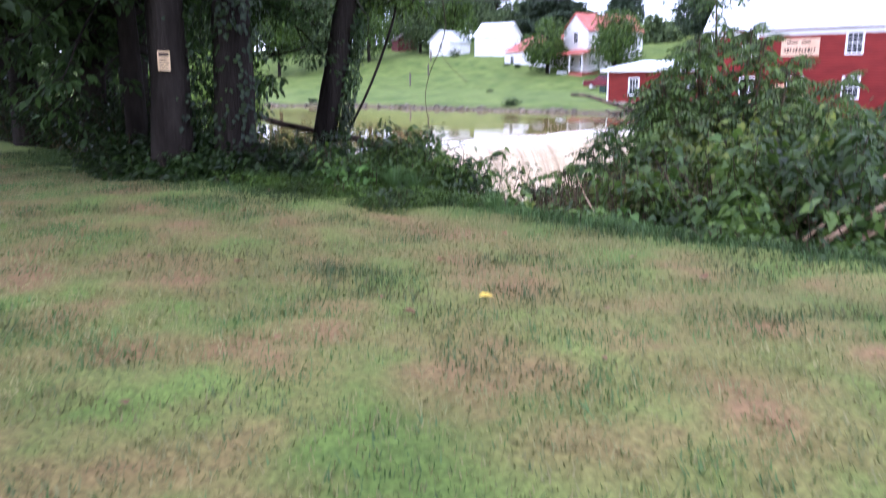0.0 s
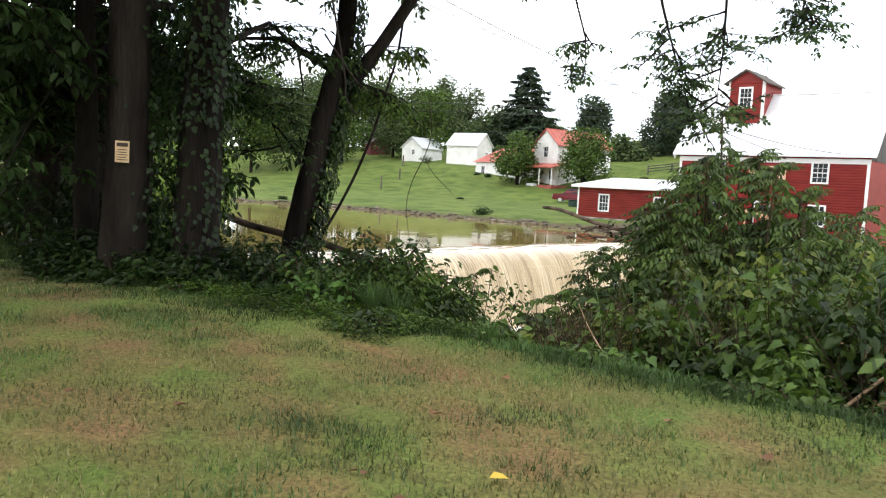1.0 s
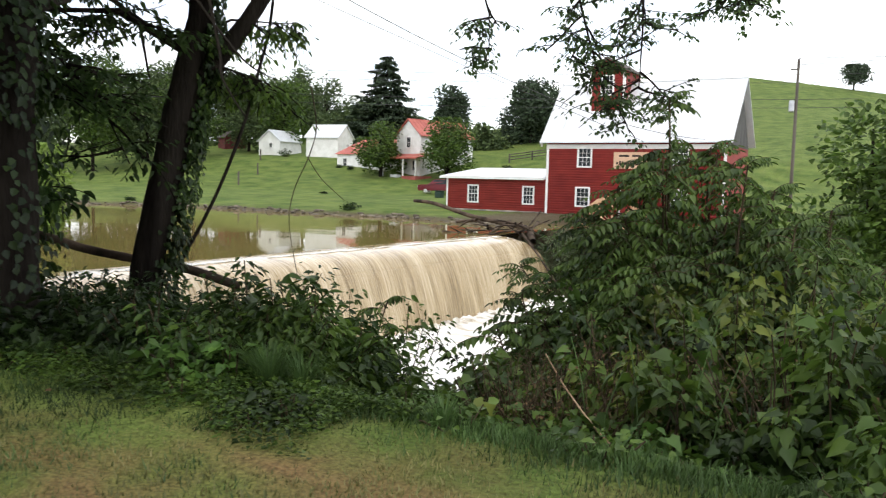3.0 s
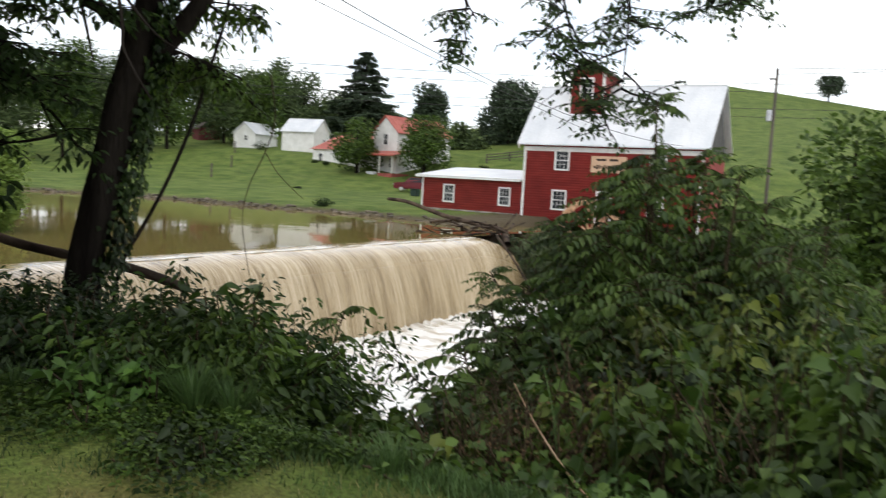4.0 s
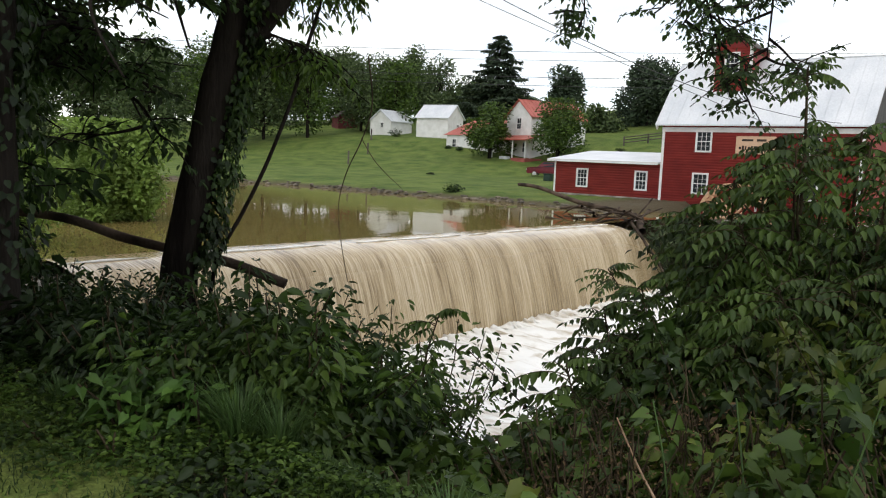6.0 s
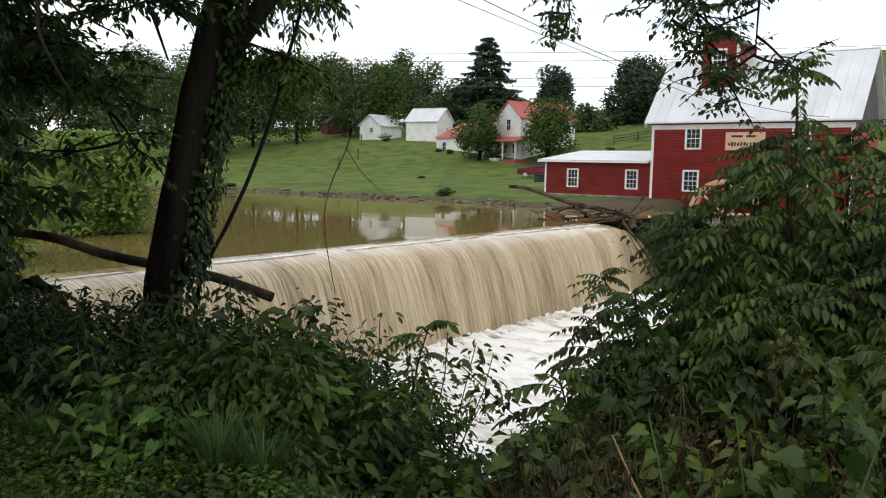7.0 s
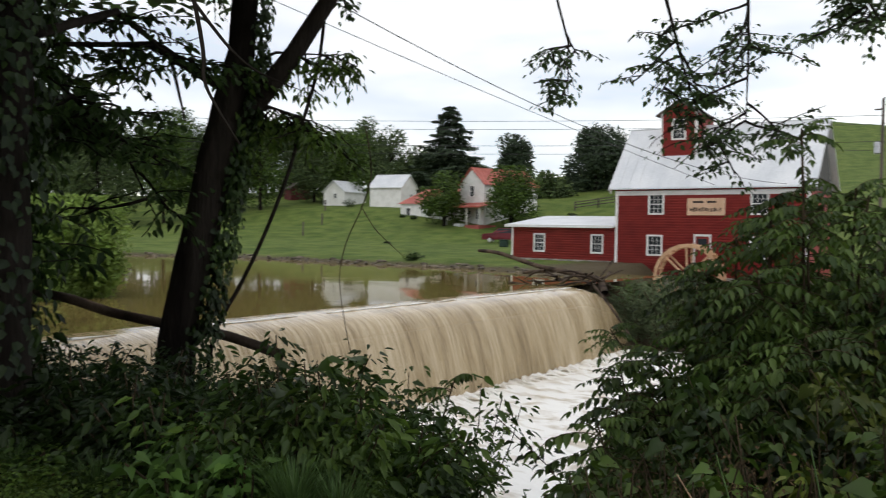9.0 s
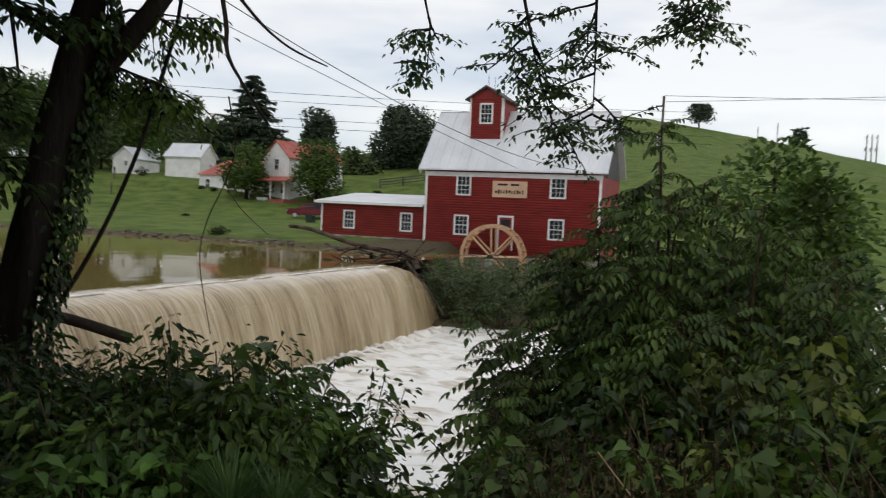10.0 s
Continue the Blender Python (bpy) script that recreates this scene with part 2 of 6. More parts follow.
def pond_material():
    m = bpy.data.materials.new("muddy_water")
    m.use_nodes = True
    n, l = m.node_tree.nodes, m.node_tree.links
    b = n["Principled BSDF"]
    b.inputs["Roughness"].default_value, b.inputs["IOR"].default_value = 0.04, 1.33
    b.inputs["Specular IOR Level"].default_value = 0.6
    geo = n.new("ShaderNodeNewGeometry")
    mp = n.new("ShaderNodeMapping")
    mp.inputs["Scale"].default_value = (1, 0.5, 1)
    l.new(geo.outputs["Position"], mp.inputs["Vector"])
    nz = n.new("ShaderNodeTexNoise")
    nz.inputs["Scale"].default_value, nz.inputs["Detail"].default_value = 1.6, 3
    l.new(mp.outputs[0], nz.inputs["Vector"])
    ramp = n.new("ShaderNodeValToRGB")
    ramp.color_ramp.elements[0].color, ramp.color_ramp.elements[1].color = (0.185, 0.135, 0.045, 1), (0.24, 0.178, 0.062, 1)
    l.new(nz.outputs["Fac"], ramp.inputs[0])
    l.new(ramp.outputs[0], b.inputs["Base Color"])
    bp = n.new("ShaderNodeBump")
    bp.inputs["Strength"].default_value, bp.inputs["Distance"].default_value = 0.06, 0.03
    l.new(nz.outputs["Fac"], bp.inputs["Height"])
    l.new(bp.outputs[0], b.inputs["Normal"])
    return m


def fall_material():
    """Silty water sheet: streaks run down the fall, white where it breaks."""
    m = bpy.data.materials.new("falling_water")
    m.use_nodes = True
    n, l = m.node_tree.nodes, m.node_tree.links
    b = n["Principled BSDF"]
    b.inputs["Roughness"].default_value = 0.18
    geo = n.new("ShaderNodeNewGeometry")
    mp = n.new("ShaderNodeMapping")
    mp.inputs["Scale"].default_value = (0.05, 1.0, 0.03)
    l.new(geo.outputs["Position"], mp.inputs["Vector"])
    a, c = n.new("ShaderNodeTexNoise"), n.new("ShaderNodeTexNoise")
    a.inputs["Scale"].default_value, a.inputs["Detail"].default_value = 1.1, 3
    c.inputs["Scale"].default_value, c.inputs["Detail"].default_value = 22.0, 8
    c.inputs["Roughness"].default_value = 0.62
    l.new(mp.outputs[0], a.inputs["Vector"])
    l.new(mp.outputs[0], c.inputs["Vector"])
    add = n.new("ShaderNodeMath")
    add.operation = "MULTIPLY_ADD"
    add.inputs[1].default_value = 0.38
    l.new(a.outputs["Fac"], add.inputs[0])
    half = n.new("ShaderNodeMath")
    half.operation = "MULTIPLY"
    half.inputs[1].default_value = 0.66
    l.new(c.outputs["Fac"], half.inputs[0])
    l.new(half.outputs[0], add.inputs[2])
    ramp = n.new("ShaderNodeValToRGB")
    ramp.color_ramp.elements[0].position, ramp.color_ramp.elements[1].position = 0.40, 0.66
    ramp.color_ramp.elements[0].color, ramp.color_ramp.elements[1].color = (0.20, 0.135, 0.06, 1), (0.68, 0.567, 0.395, 1)
    e = ramp.color_ramp.elements.new(0.52)
    e.color = (0.44, 0.332, 0.185, 1)
    l.new(add.outputs[0], ramp.inputs[0])
    l.new(ramp.outputs[0], b.inputs["Base Color"])
    bp = n.new("ShaderNodeBump")
    bp.inputs["Strength"].default_value, bp.inputs["Distance"].default_value = 0.5, 0.06
    l.new(c.outputs["Fac"], bp.inputs["Height"])
    l.new(bp.outputs[0], b.inputs["Normal"])
    # the water is still glassy on the lip and breaks up as it falls
    sep, brk, rgh = n.new("ShaderNodeSeparateXYZ"), n.new("ShaderNodeMapRange"), n.new("ShaderNodeMapRange")
    l.new(geo.outputs["Position"], sep.inputs[0])
    brk.inputs["From Min"].default_value, brk.inputs["From Max"].default_value = 5.5, 6.0
    brk.inputs["To Min"].default_value, brk.inputs["To Max"].default_value = 0.03, 0.6
    l.new(sep.outputs["X"], brk.inputs["Value"])
    l.new(brk.outputs[0], bp.inputs["Strength"])
    rgh.inputs["From Min"].default_value, rgh.inputs["From Max"].default_value = 5.5, 6.1
    rgh.inputs["To Min"].default_value, rgh.inputs["To Max"].default_value = 0.03, 0.3
    l.new(sep.outputs["X"], rgh.inputs["Value"])
    l.new(rgh.outputs[0], b.inputs["Roughness"])
    return m


def foam_material():
    m = bpy.data.materials.new("foaming_water")
    m.use_nodes = True
    n, l = m.node_tree.nodes, m.node_tree.links
    b = n["Principled BSDF"]
    b.inputs["Roughness"].default_value = 0.4
    geo = n.new("ShaderNodeNewGeometry")
    mp = n.new("ShaderNodeMapping")
    mp.inputs["Scale"].default_value = (0.55, 1.0, 1)
    l.new(geo.outputs["Position"], mp.inputs["Vector"])
    a = n.new("ShaderNodeTexNoise")
    a.inputs["Scale"].default_value, a.inputs["Detail"].default_value = 1.8, 8
    a.inputs["Distortion"].default_value = 0.8
    l.new(mp.outputs[0], a.inputs["Vector"])
    ramp = n.new("ShaderNodeValToRGB")
    ramp.color_ramp.elements[0].position, ramp.color_ramp.elements[1].position = 0.30, 0.50
    ramp.color_ramp.elements[0].color, ramp.color_ramp.elements[1].color = (0.50, 0.42, 0.30, 1), (0.93, 0.91, 0.86, 1)
    l.new(a.outputs["Fac"], ramp.inputs[0])
    l.new(ramp.outputs[0], b.inputs["Base Color"])
    bp = n.new("ShaderNodeBump")
    bp.inputs["Strength"].default_value, bp.inputs["Distance"].default_value = 0.8, 0.12
    l.new(a.outputs["Fac"], bp.inputs["Height"])
    l.new(bp.outputs[0], b.inputs["Normal"])
    return m


M["turf"], M["pond"], M["fall"], M["foam"] = ground_material(), pond_material(), fall_material(), foam_material()


# ---- mesh helpers ----
def mesh_of(name, verts, faces, material, smooth=False):
    me = bpy.data.meshes.new(name)
    me.from_pydata([tuple(v) for v in verts], [], [tuple(f) for f in faces])
    me.materials.append(material)
    if smooth:
        me.polygons.foreach_set("use_smooth", [True] * len(me.polygons))
    me.update()
    return me


def quads_of(name, verts, quads, material, smooth=False):
    """A mesh from arrays of vertices (n, 3) and quads (m, 4)."""
    me = bpy.data.meshes.new(name)
    verts, quads = np.asarray(verts, np.float32), np.asarray(quads, np.int32)
    me.vertices.add(len(verts))
    me.vertices.foreach_set("co", verts.ravel())
    me.loops.add(quads.size)
    me.loops.foreach_set("vertex_index", quads.ravel())
    me.polygons.add(len(quads))
    me.polygons.foreach_set("loop_start", np.arange(0, quads.size, 4, dtype=np.int32))
    me.materials.append(material)
    if smooth:
        me.polygons.foreach_set("use_smooth", np.ones(len(quads), dtype=bool))
    me.update(calc_edges=True)
    me.validate()
    return me


def thing(name, label, category, m=None, group="", kind=""):
    ob = tagged(new(name), label, category, group, kind)
    ob.matrix_world = m or Matrix()
    return ob


def part(name, data, parent, label="", m=None):
    """A mesh (or bmesh) as one part under a thing or part."""
    ob = new(name, data)
    ob.parent = parent
    if m is not None:
        ob.matrix_local = m
    if label:
        tagged(ob, label)
    return ob


def solid(name, material, boxes, bevel=0.0):
    """One mesh of axis-aligned boxes (x0, y0, z0, x1, y1, z1), edges rounded."""
    bm = bmesh.new()
    for x0, y0, z0, x1, y1, z1 in boxes:
        bmesh.ops.create_cube(bm, size=1, matrix=Matrix.Translation(((x0 + x1) / 2, (y0 + y1) / 2, (z0 + z1) / 2)) @ Matrix.Diagonal((x1 - x0, y1 - y0, z1 - z0, 1)))
    if bevel:
        bmesh.ops.bevel(bm, geom=bm.edges[:], offset=bevel, segments=1, affect="EDGES")
    me = bpy.data.meshes.new(name)
    bm.to_mesh(me)
    bm.free()
    me.materials.append(material)
    return me


def prism(name, material, outline, y0, y1, axis="y"):
    """An outline (a, z) pushed from y0 to y1 (axis y), or (a = y) pushed along x."""
    k = len(outline)
    if axis == "y":
        v = [(a, y0, z) for a, z in outline] + [(a, y1, z) for a, z in outline]
    else:
        v = [(y0, a, z) for a, z in outline] + [(y1, a, z) for a, z in outline]
    f = [tuple(range(k)), tuple(range(2 * k - 1, k - 1, -1))] + [((i + 1) % k, i, k + i, k + (i + 1) % k) for i in range(k)]
    return mesh_of(name, v, f, material)


class Tubes:
    """Collects tapered, bent tubes into one mesh."""

    def __init__(self, sides=6):
        self.v, self.f, self.sides = [], [], sides

    def add(self, pts, radii):
        s, start = self.sides, len(self.v)
        for i, p in enumerate(pts):
            a = Vector(pts[min(i + 1, len(pts) - 1)]) - Vector(pts[max(i - 1, 0)])
            a = a.normalized() if a.length > 1e-6 else Vector((0, 0, 1))
            u = a.cross(Vector((0.3, 0.9, 0.1))).normalized()
            w = a.cross(u)
            for k in range(s):
                q = 2 * math.pi * k / s
                self.v.append(Vector(p) + radii[i] * (math.cos(q) * u + math.sin(q) * w))
        for i in range(len(pts) - 1):
            for k in range(s):
                self.f.append((start + i * s + k, start + i * s + (k + 1) % s, start + (i + 1) * s + (k + 1) % s, start + (i + 1) * s + k))

    def mesh(self, name, material):
        return quads_of(name, self.v, self.f, material, True)


class Leaves:
    """Collects folded, pointed leaves into one mesh."""

    def __init__(self):
        self.p, self.d, self.n, self.s = [], [], [], []

    def add(self, p, d, n, length, width):
        self.p.append(tuple(p)), self.d.append(tuple(d)), self.n.append(tuple(n)), self.s.append((length, width))

    def mesh(self, name, material, broad=0.3, fine=False):
        p, d, n, s = [np.array(a, float) for a in (self.p, self.d, self.n, self.s)]
        d /= np.linalg.norm(d, axis=1)[:, None] + 1e-9
        side = np.cross(d, n)
        side /= np.linalg.norm(side, axis=1)[:, None] + 1e-9
        up = np.cross(side, d)
        L, W = s[:, :1], s[:, 1:]
        if fine:
            # heart-shaped blade with two lobes behind the stalk and a drawn-out tip
            row = [p, p + d * L * 0.48 - up * L * 0.02, p + d * L - up * L * 0.18]
            for k in (1, -1):
                row += [p - d * L * 0.12 + side * k * W * 0.34 + up * W * 0.06, p + d * L * 0.24 + side * k * W * 0.54 + up * W * 0.17, p + d * L * 0.62 + side * k * W * 0.27 + up * W * 0.04]
            v = np.stack(row, 1)
            base = np.arange(len(p))[:, None] * 9
            q = np.concatenate([base + [0, 3, 4, 1], base + [1, 4, 5, 2], base + [0, 1, 7, 6], base + [1, 2, 8, 7]], 1).reshape(-1, 4)
            return quads_of(name, v.reshape(-1, 3), q, material)
        v = np.stack([p, p + d * L * broad + side * W * 0.5 + up * W * 0.16, p + d * L * 0.68 + side * W * 0.36 + up * W * 0.06, p + d * L - up * L * 0.14,
                      p + d * L * 0.68 - side * W * 0.36 + up * W * 0.06, p + d * L * broad - side * W * 0.5 + up * W * 0.16], 1)
        base = np.arange(len(p))[:, None] * 6
        q = np.concatenate([base + [0, 1, 2, 3], base + [0, 3, 4, 5]], 1).reshape(-1, 4)
        return quads_of(name, v.reshape(-1, 3), q, material)


def bend(rng, p, d, length, steps, wander, lift=0.0):
    """A wandering line from p towards d."""
    pts, d = [Vector(p)], Vector(d).normalized()
    for _ in range(steps):
        d = (d + Vector((rng.uniform(-1, 1), rng.uniform(-1, 1), rng.uniform(-1, 1))) * wander + Vector((0, 0, lift))).normalized()
        pts.append(pts[-1] + d * (length / steps))
    return pts


def along(pts, f):
    i = min(int(f * (len(pts) - 1)), len(pts) - 2)
    u = f * (len(pts) - 1) - i
    return Vector(pts[i]).lerp(Vector(pts[i + 1]), u), (Vector(pts[i + 1]) - Vector(pts[i])).normalized()


def any_way(rng, flat=0.4):
    a = rng.uniform(0, 2 * math.pi)
    return Vector((math.cos(a), math.sin(a), rng.uniform(-1, 1) * flat))


# ---- ground ----
def smooth01(a, b, x):
    t = np.clip((x - a) / (b - a), 0, 1)
    return t * t * (3 - 2 * t)


SHORE_X, SHORE_Y = [-140, -60, -32, -26, -16, -6.5, -3, 1, 5], [-40, -22, -12.6, -8.8, -8.7, -8.0, -8.4, -10, -14]
FAR_X, FAR_Y = [5, 8, 12, 16, 24, 30, 60, 400], [-15, -13.5, -12, -6, 12, 18, 30, 60]
LAWN_S, LAWN_Z = [0, 1.5, 8, 32, 46, 56, 80, 110, 400], [0.35, 0.74, 0.85, 1.38, 3.0, 5.2, 7.5, 9.5, 12]
HILL_X, HILL_Z = [-400, -150, -90, -50, -21, -5, 16, 42, 80, 130, 400], [10, 12, 16, 22, 29.0, 26.6, 22.8, 17.4, 10, 6, 4]


def ground_height(x, y):
    """Lawn, bank, pond bed, river bed, far meadow and the hill behind the mill, as one height."""
    x, y = np.asarray(x, float), np.asarray(y, float)
    near = 1.12 + 0.2 * smooth01(-49, -44.5, y) + 0.05 * np.sin(x * 0.7) * np.sin(y * 0.9 + 1)
    near = near - 0.35 * np.clip((x - 22) / 10, 0, 2)
    near = near - np.clip(y + 43.1 + 0.35 * (1 - smooth01(14.5, 17.5, x)), 0, 60) * 0.7
    bed = np.where(x < 6.2, -0.6, -3.0)
    low = np.maximum(near, bed)
    s = np.where(x < 5, y - np.interp(x, SHORE_X, SHORE_Y), y - np.interp(x, FAR_X, FAR_Y))
    far = np.interp(s, LAWN_S, LAWN_Z)
    right = smooth01(1.0, 3.5, x) * (1 - smooth01(0, 30, s - 12))
    far = far * (1 - right) + right * np.interp(s, [0, 4, 12, 40], [-2.0, -1.7, -1.2, 2.0])
    rise = np.clip((y - 20) / 130, 0, 1) ** 2
    far = far * (1 - rise) + rise * np.interp(x, HILL_X, HILL_Z) - smooth01(152, 320, y) * np.interp(x, HILL_X, HILL_Z) * 0.5
    return np.where(s > 0, far, np.where(s > -2.5, low + (far - low) * smooth01(-2.5, 0, s), low))


def axis_steps(*spans):
    out = []
    for a, b, step in spans:
        out += list(np.arange(a, b, step))
    return np.array(out + [spans[-1][1]])


gx = axis_steps((-1500, -300, 120), (-300, -100, 10), (-100, -10, 1.6), (-10, 26, 0.3), (26, 60, 2), (60, 300, 12), (300, 1500, 150))
gy = axis_steps((-900, -100, 100), (-100, -52, 4), (-52, -40, 0.25), (-40, -16, 0.8), (-16, 2, 0.45), (2, 60, 1.6), (60, 190, 3), (190, 400, 20), (400, 2000, 200))
GX, GY = np.meshgrid(gx, gy)
GZ = ground_height(GX, GY)
near_rough = (np.abs(GX - 12) < 24) & (np.abs(GY + 45) < 8)
jit = np.random.default_rng(4).normal(0, 0.012, GX.shape)
GZ = GZ + np.where(near_rough, jit, jit * 3)
idx = np.arange(GX.size).reshape(GX.shape)
gq = np.stack([idx[:-1, :-1], idx[:-1, 1:], idx[1:, 1:], idx[1:, :-1]], -1).reshape(-1, 4)
ground_mesh = quads_of("ground", np.stack([GX, GY, GZ], -1).reshape(-1, 3), gq, M["turf"], True)
# soil: red = bare mud by the water, green = how dry the turf is
s_all = np.where(GX < 5, GY - np.interp(GX, SHORE_X, SHORE_Y), GY - np.interp(GX, FAR_X, FAR_Y))
mud = np.clip(1 - smooth01(0.7, 1.5, s_all), 0, 1) * (GY > -25) + smooth01(-42.6, -41.0, GY) * (GY < -25)
mud = np.maximum(mud, smooth01(-4, -1, GX) * (1 - smooth01(11, 14, GX)) * (GY > -16) * (GY < 2))
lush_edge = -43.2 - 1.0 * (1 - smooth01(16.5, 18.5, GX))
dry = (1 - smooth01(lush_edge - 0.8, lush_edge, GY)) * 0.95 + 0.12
worn = np.zeros_like(mud)
for px, py, rx, ry in ((18.3, -44.25, 0.5, 0.22), (18.9, -44.1, 0.55, 0.25), (19.5, -44.1, 0.45, 0.22), (18.9, -45.5, 0.5, 0.25), (18.6, -44.8, 0.45, 0.2), (18.7, -46.1, 0.4, 0.2), (18.3, -46.3, 0.35, 0.2), (20.0, -45.1, 0.4, 0.3),
                       (21.2, -44.95, 0.4, 0.45), (22.0, -45.75, 0.45, 0.4), (21.9, -46.6, 0.4, 0.3), (19.45, -47.6, 0.4, 0.25), (20.4, -44.6, 0.5, 0.2)):
    worn = np.maximum(worn, 1.7 * np.exp(-((GX - px) / rx) ** 2 - ((GY - py) / ry) ** 2))
col = np.stack([np.clip(mud, 0, 1), np.clip(dry, 0, 1), worn, np.ones_like(mud)], -1).reshape(-1, 4)
ca = ground_mesh.color_attributes.new("soil", "FLOAT_COLOR", "POINT")
ca.data.foreach_set("color", col.astype(np.float32).ravel())
ground = tagged(new("ground", ground_mesh), "mown lawn, river bank, meadow and grassy hill", "ground", kind="structure")


def gz(x, y):
    return float(ground_height(x, y))


# ---- water ----
def water_grid(name, xs, ys, z, material, amp, seed, scale):
    X, Y = np.meshgrid(xs, ys)
    Z = np.array([[z + amp * (noise.noise(Vector((x * scale, y * scale * 1.4, seed))) + 0.6 * noise.noise(Vector((x * scale * 2.7, y * scale * 2.7, seed)))) for x in xs] for y in ys])
    i = np.arange(X.size).reshape(X.shape)
    q = np.stack([i[:-1, :-1], i[:-1, 1:], i[1:, 1:], i[1:, :-1]], -1).reshape(-1, 4)
    return quads_of(name, np.stack([X, Y, Z], -1).reshape(-1, 3), q, material, True)


pond = tagged(new("pond_water", water_grid("pond_water", axis_steps((-140, -20, 6), (-20, 4.5, 0.7)), axis_steps((-44, -5, 0.8)), 0.45, M["pond"], 0.004, 3.0, 0.5)),
              "still muddy brown mill pond with reflections", "water", kind="structure")
river = tagged(new("river_water", water_grid("river_water", axis_steps((6.2, 20, 0.14), (20, 60, 1.2)), axis_steps((-41, -12, 0.14), (-12, 40, 1.5)), -2.15, M["foam"], 0.08, 7.0, 1.1)),
               "churning white foaming river below the dam", "water", kind="structure")

# dam with the sheet of water that pours over it
DAM_Y0, DAM_Y1 = -38.5, -16.2
prof = [(4.25, 0.456), (4.6, 0.448), (5.0, 0.415), (5.35, 0.36), (5.6, 0.29), (5.78, 0.19), (5.94, 0.03), (6.09, -0.22), (6.25, -0.6), (6.4, -1.05), (6.54, -1.5), (6.66, -1.98), (6.74, -2.4)]
ys = np.arange(DAM_Y0, DAM_Y1 + 0.01, 0.07)
rng = random.Random(5)
fv = []
for j, y in enumerate(ys):
    wob = 0.05 * noise.noise(Vector((0, y * 1.1, 1))) + 0.018 * noise.noise(Vector((0, y * 7, 2)))
    edge = smooth01(DAM_Y1 - 1.8, DAM_Y1, y)
    for i, (x, z) in enumerate(prof):
        k = max(0, i - 4) / 8
        fv.append((x + wob * k * 1.3 - 0.5 * edge * k, y + edge * k * 3.6, z))
k = len(prof)
fq = [(j * k + i, j * k + i + 1, (j + 1) * k + i + 1, (j + 1) * k + i) for j in range(len(ys) - 1) for i in range(k - 1)]
fall = tagged(new("waterfall", quads_of("waterfall", fv, fq, M["fall"], True)), "silty tan sheet of water pouring over a mill dam", "waterfall", kind="structure")
dam = tagged(new("dam_wall", prism("dam_wall", M["stone"], [(4.3, -3.1), (6.4, -3.1), (5.6, -0.3), (5.3, 0.16), (4.3, 0.16)], DAM_Y0 - 1.5, DAM_Y1 + 0.9)), "stone mill dam under pouring water", "dam", kind="structure")
# foam lip where the sheet bends over, and the boil at its foot
lip = Tubes(5)
for a in np.arange(DAM_Y0, DAM_Y1 - 0.3, 1.6):
    if rng.random() < 0.85:
        L = rng.uniform(1.0, 2.2)
        lip.add([(4.9 + rng.uniform(-0.05, 0.08), a, 0.436), (4.92, a + L / 2, 0.44), (4.9, a + L, 0.436)], [0.01, 0.036, 0.008])
tagged(new("foam_line", lip.mesh("foam_line", M["foam"])), "broken white foam line along the dam crest", "foam", kind="stuff")
boil = Tubes(6)
for a in np.arange(DAM_Y0, DAM_Y1 + 0.6, 0.22):
    r = rng.uniform(0.05, 0.13)
    boil.add([(6.62 + rng.uniform(0, 0.3), a + rng.uniform(-.2, .2), -2.18), (6.78 + rng.uniform(0, 0.35), a + rng.uniform(-.3, .3), -2.08), (7.15 + rng.uniform(0, 0.6), a + rng.uniform(-.3, .3), -2.2)], [r * 0.5, r, r * 0.3])
tagged(new("foam_boil", boil.mesh("foam_boil", M["foam"])), "white boil of foam at the foot of the dam", "foam", kind="stuff")


# ---- buildings ----
def window(name, parent, x, z, w, h, y, cols=2, rows=2, m=None):
    """A sash window in a wall facing -y: white trim, dark panes, glazing bars."""
    holder = part(name, solid(name, M["white"], [(x - w / 2 - 0.1, y - 0.05, z - h / 2 - 0.1, x - w / 2, y + 0.06, z + h / 2 + 0.1), (x + w / 2, y - 0.05, z - h / 2 - 0.1, x + w / 2 + 0.1, y + 0.06, z + h / 2 + 0.1),
                  (x - w / 2, y - 0.05, z + h / 2, x + w / 2, y + 0.06, z + h / 2 + 0.1), (x - w / 2, y - 0.07, z - h / 2 - 0.1, x + w / 2, y + 0.06, z - h / 2)], 0.008), parent, "white painted window trim", m)
    part("sash", solid("sash", M["white"], [(x - w / 2, y - 0.02, z - 0.025, x + w / 2, y + 0.03, z + 0.025)]
         + [(x - w / 2 + i * w / (cols + 1) - 0.008, y - 0.012, z - h / 2, x - w / 2 + i * w / (cols + 1) + 0.008, y + 0.02, z + h / 2) for i in range(1, cols + 1)]
         + [(x - w / 2, y - 0.012, z - h / 2 + i * h / (rows * 2) - 0.008, x + w / 2, y + 0.02, z - h / 2 + i * h / (rows * 2) + 0.008) for i in range(1, rows * 2) if i != rows]), holder)
    for dz in (-h / 4, h / 4):
        part("pane", solid("pane", M["dark_glass"], [(x - w / 2, y + 0.022, z + dz - h / 4, x + w / 2, y + 0.034, z + dz + h / 4)]), holder, "dark window glass")
    return holder


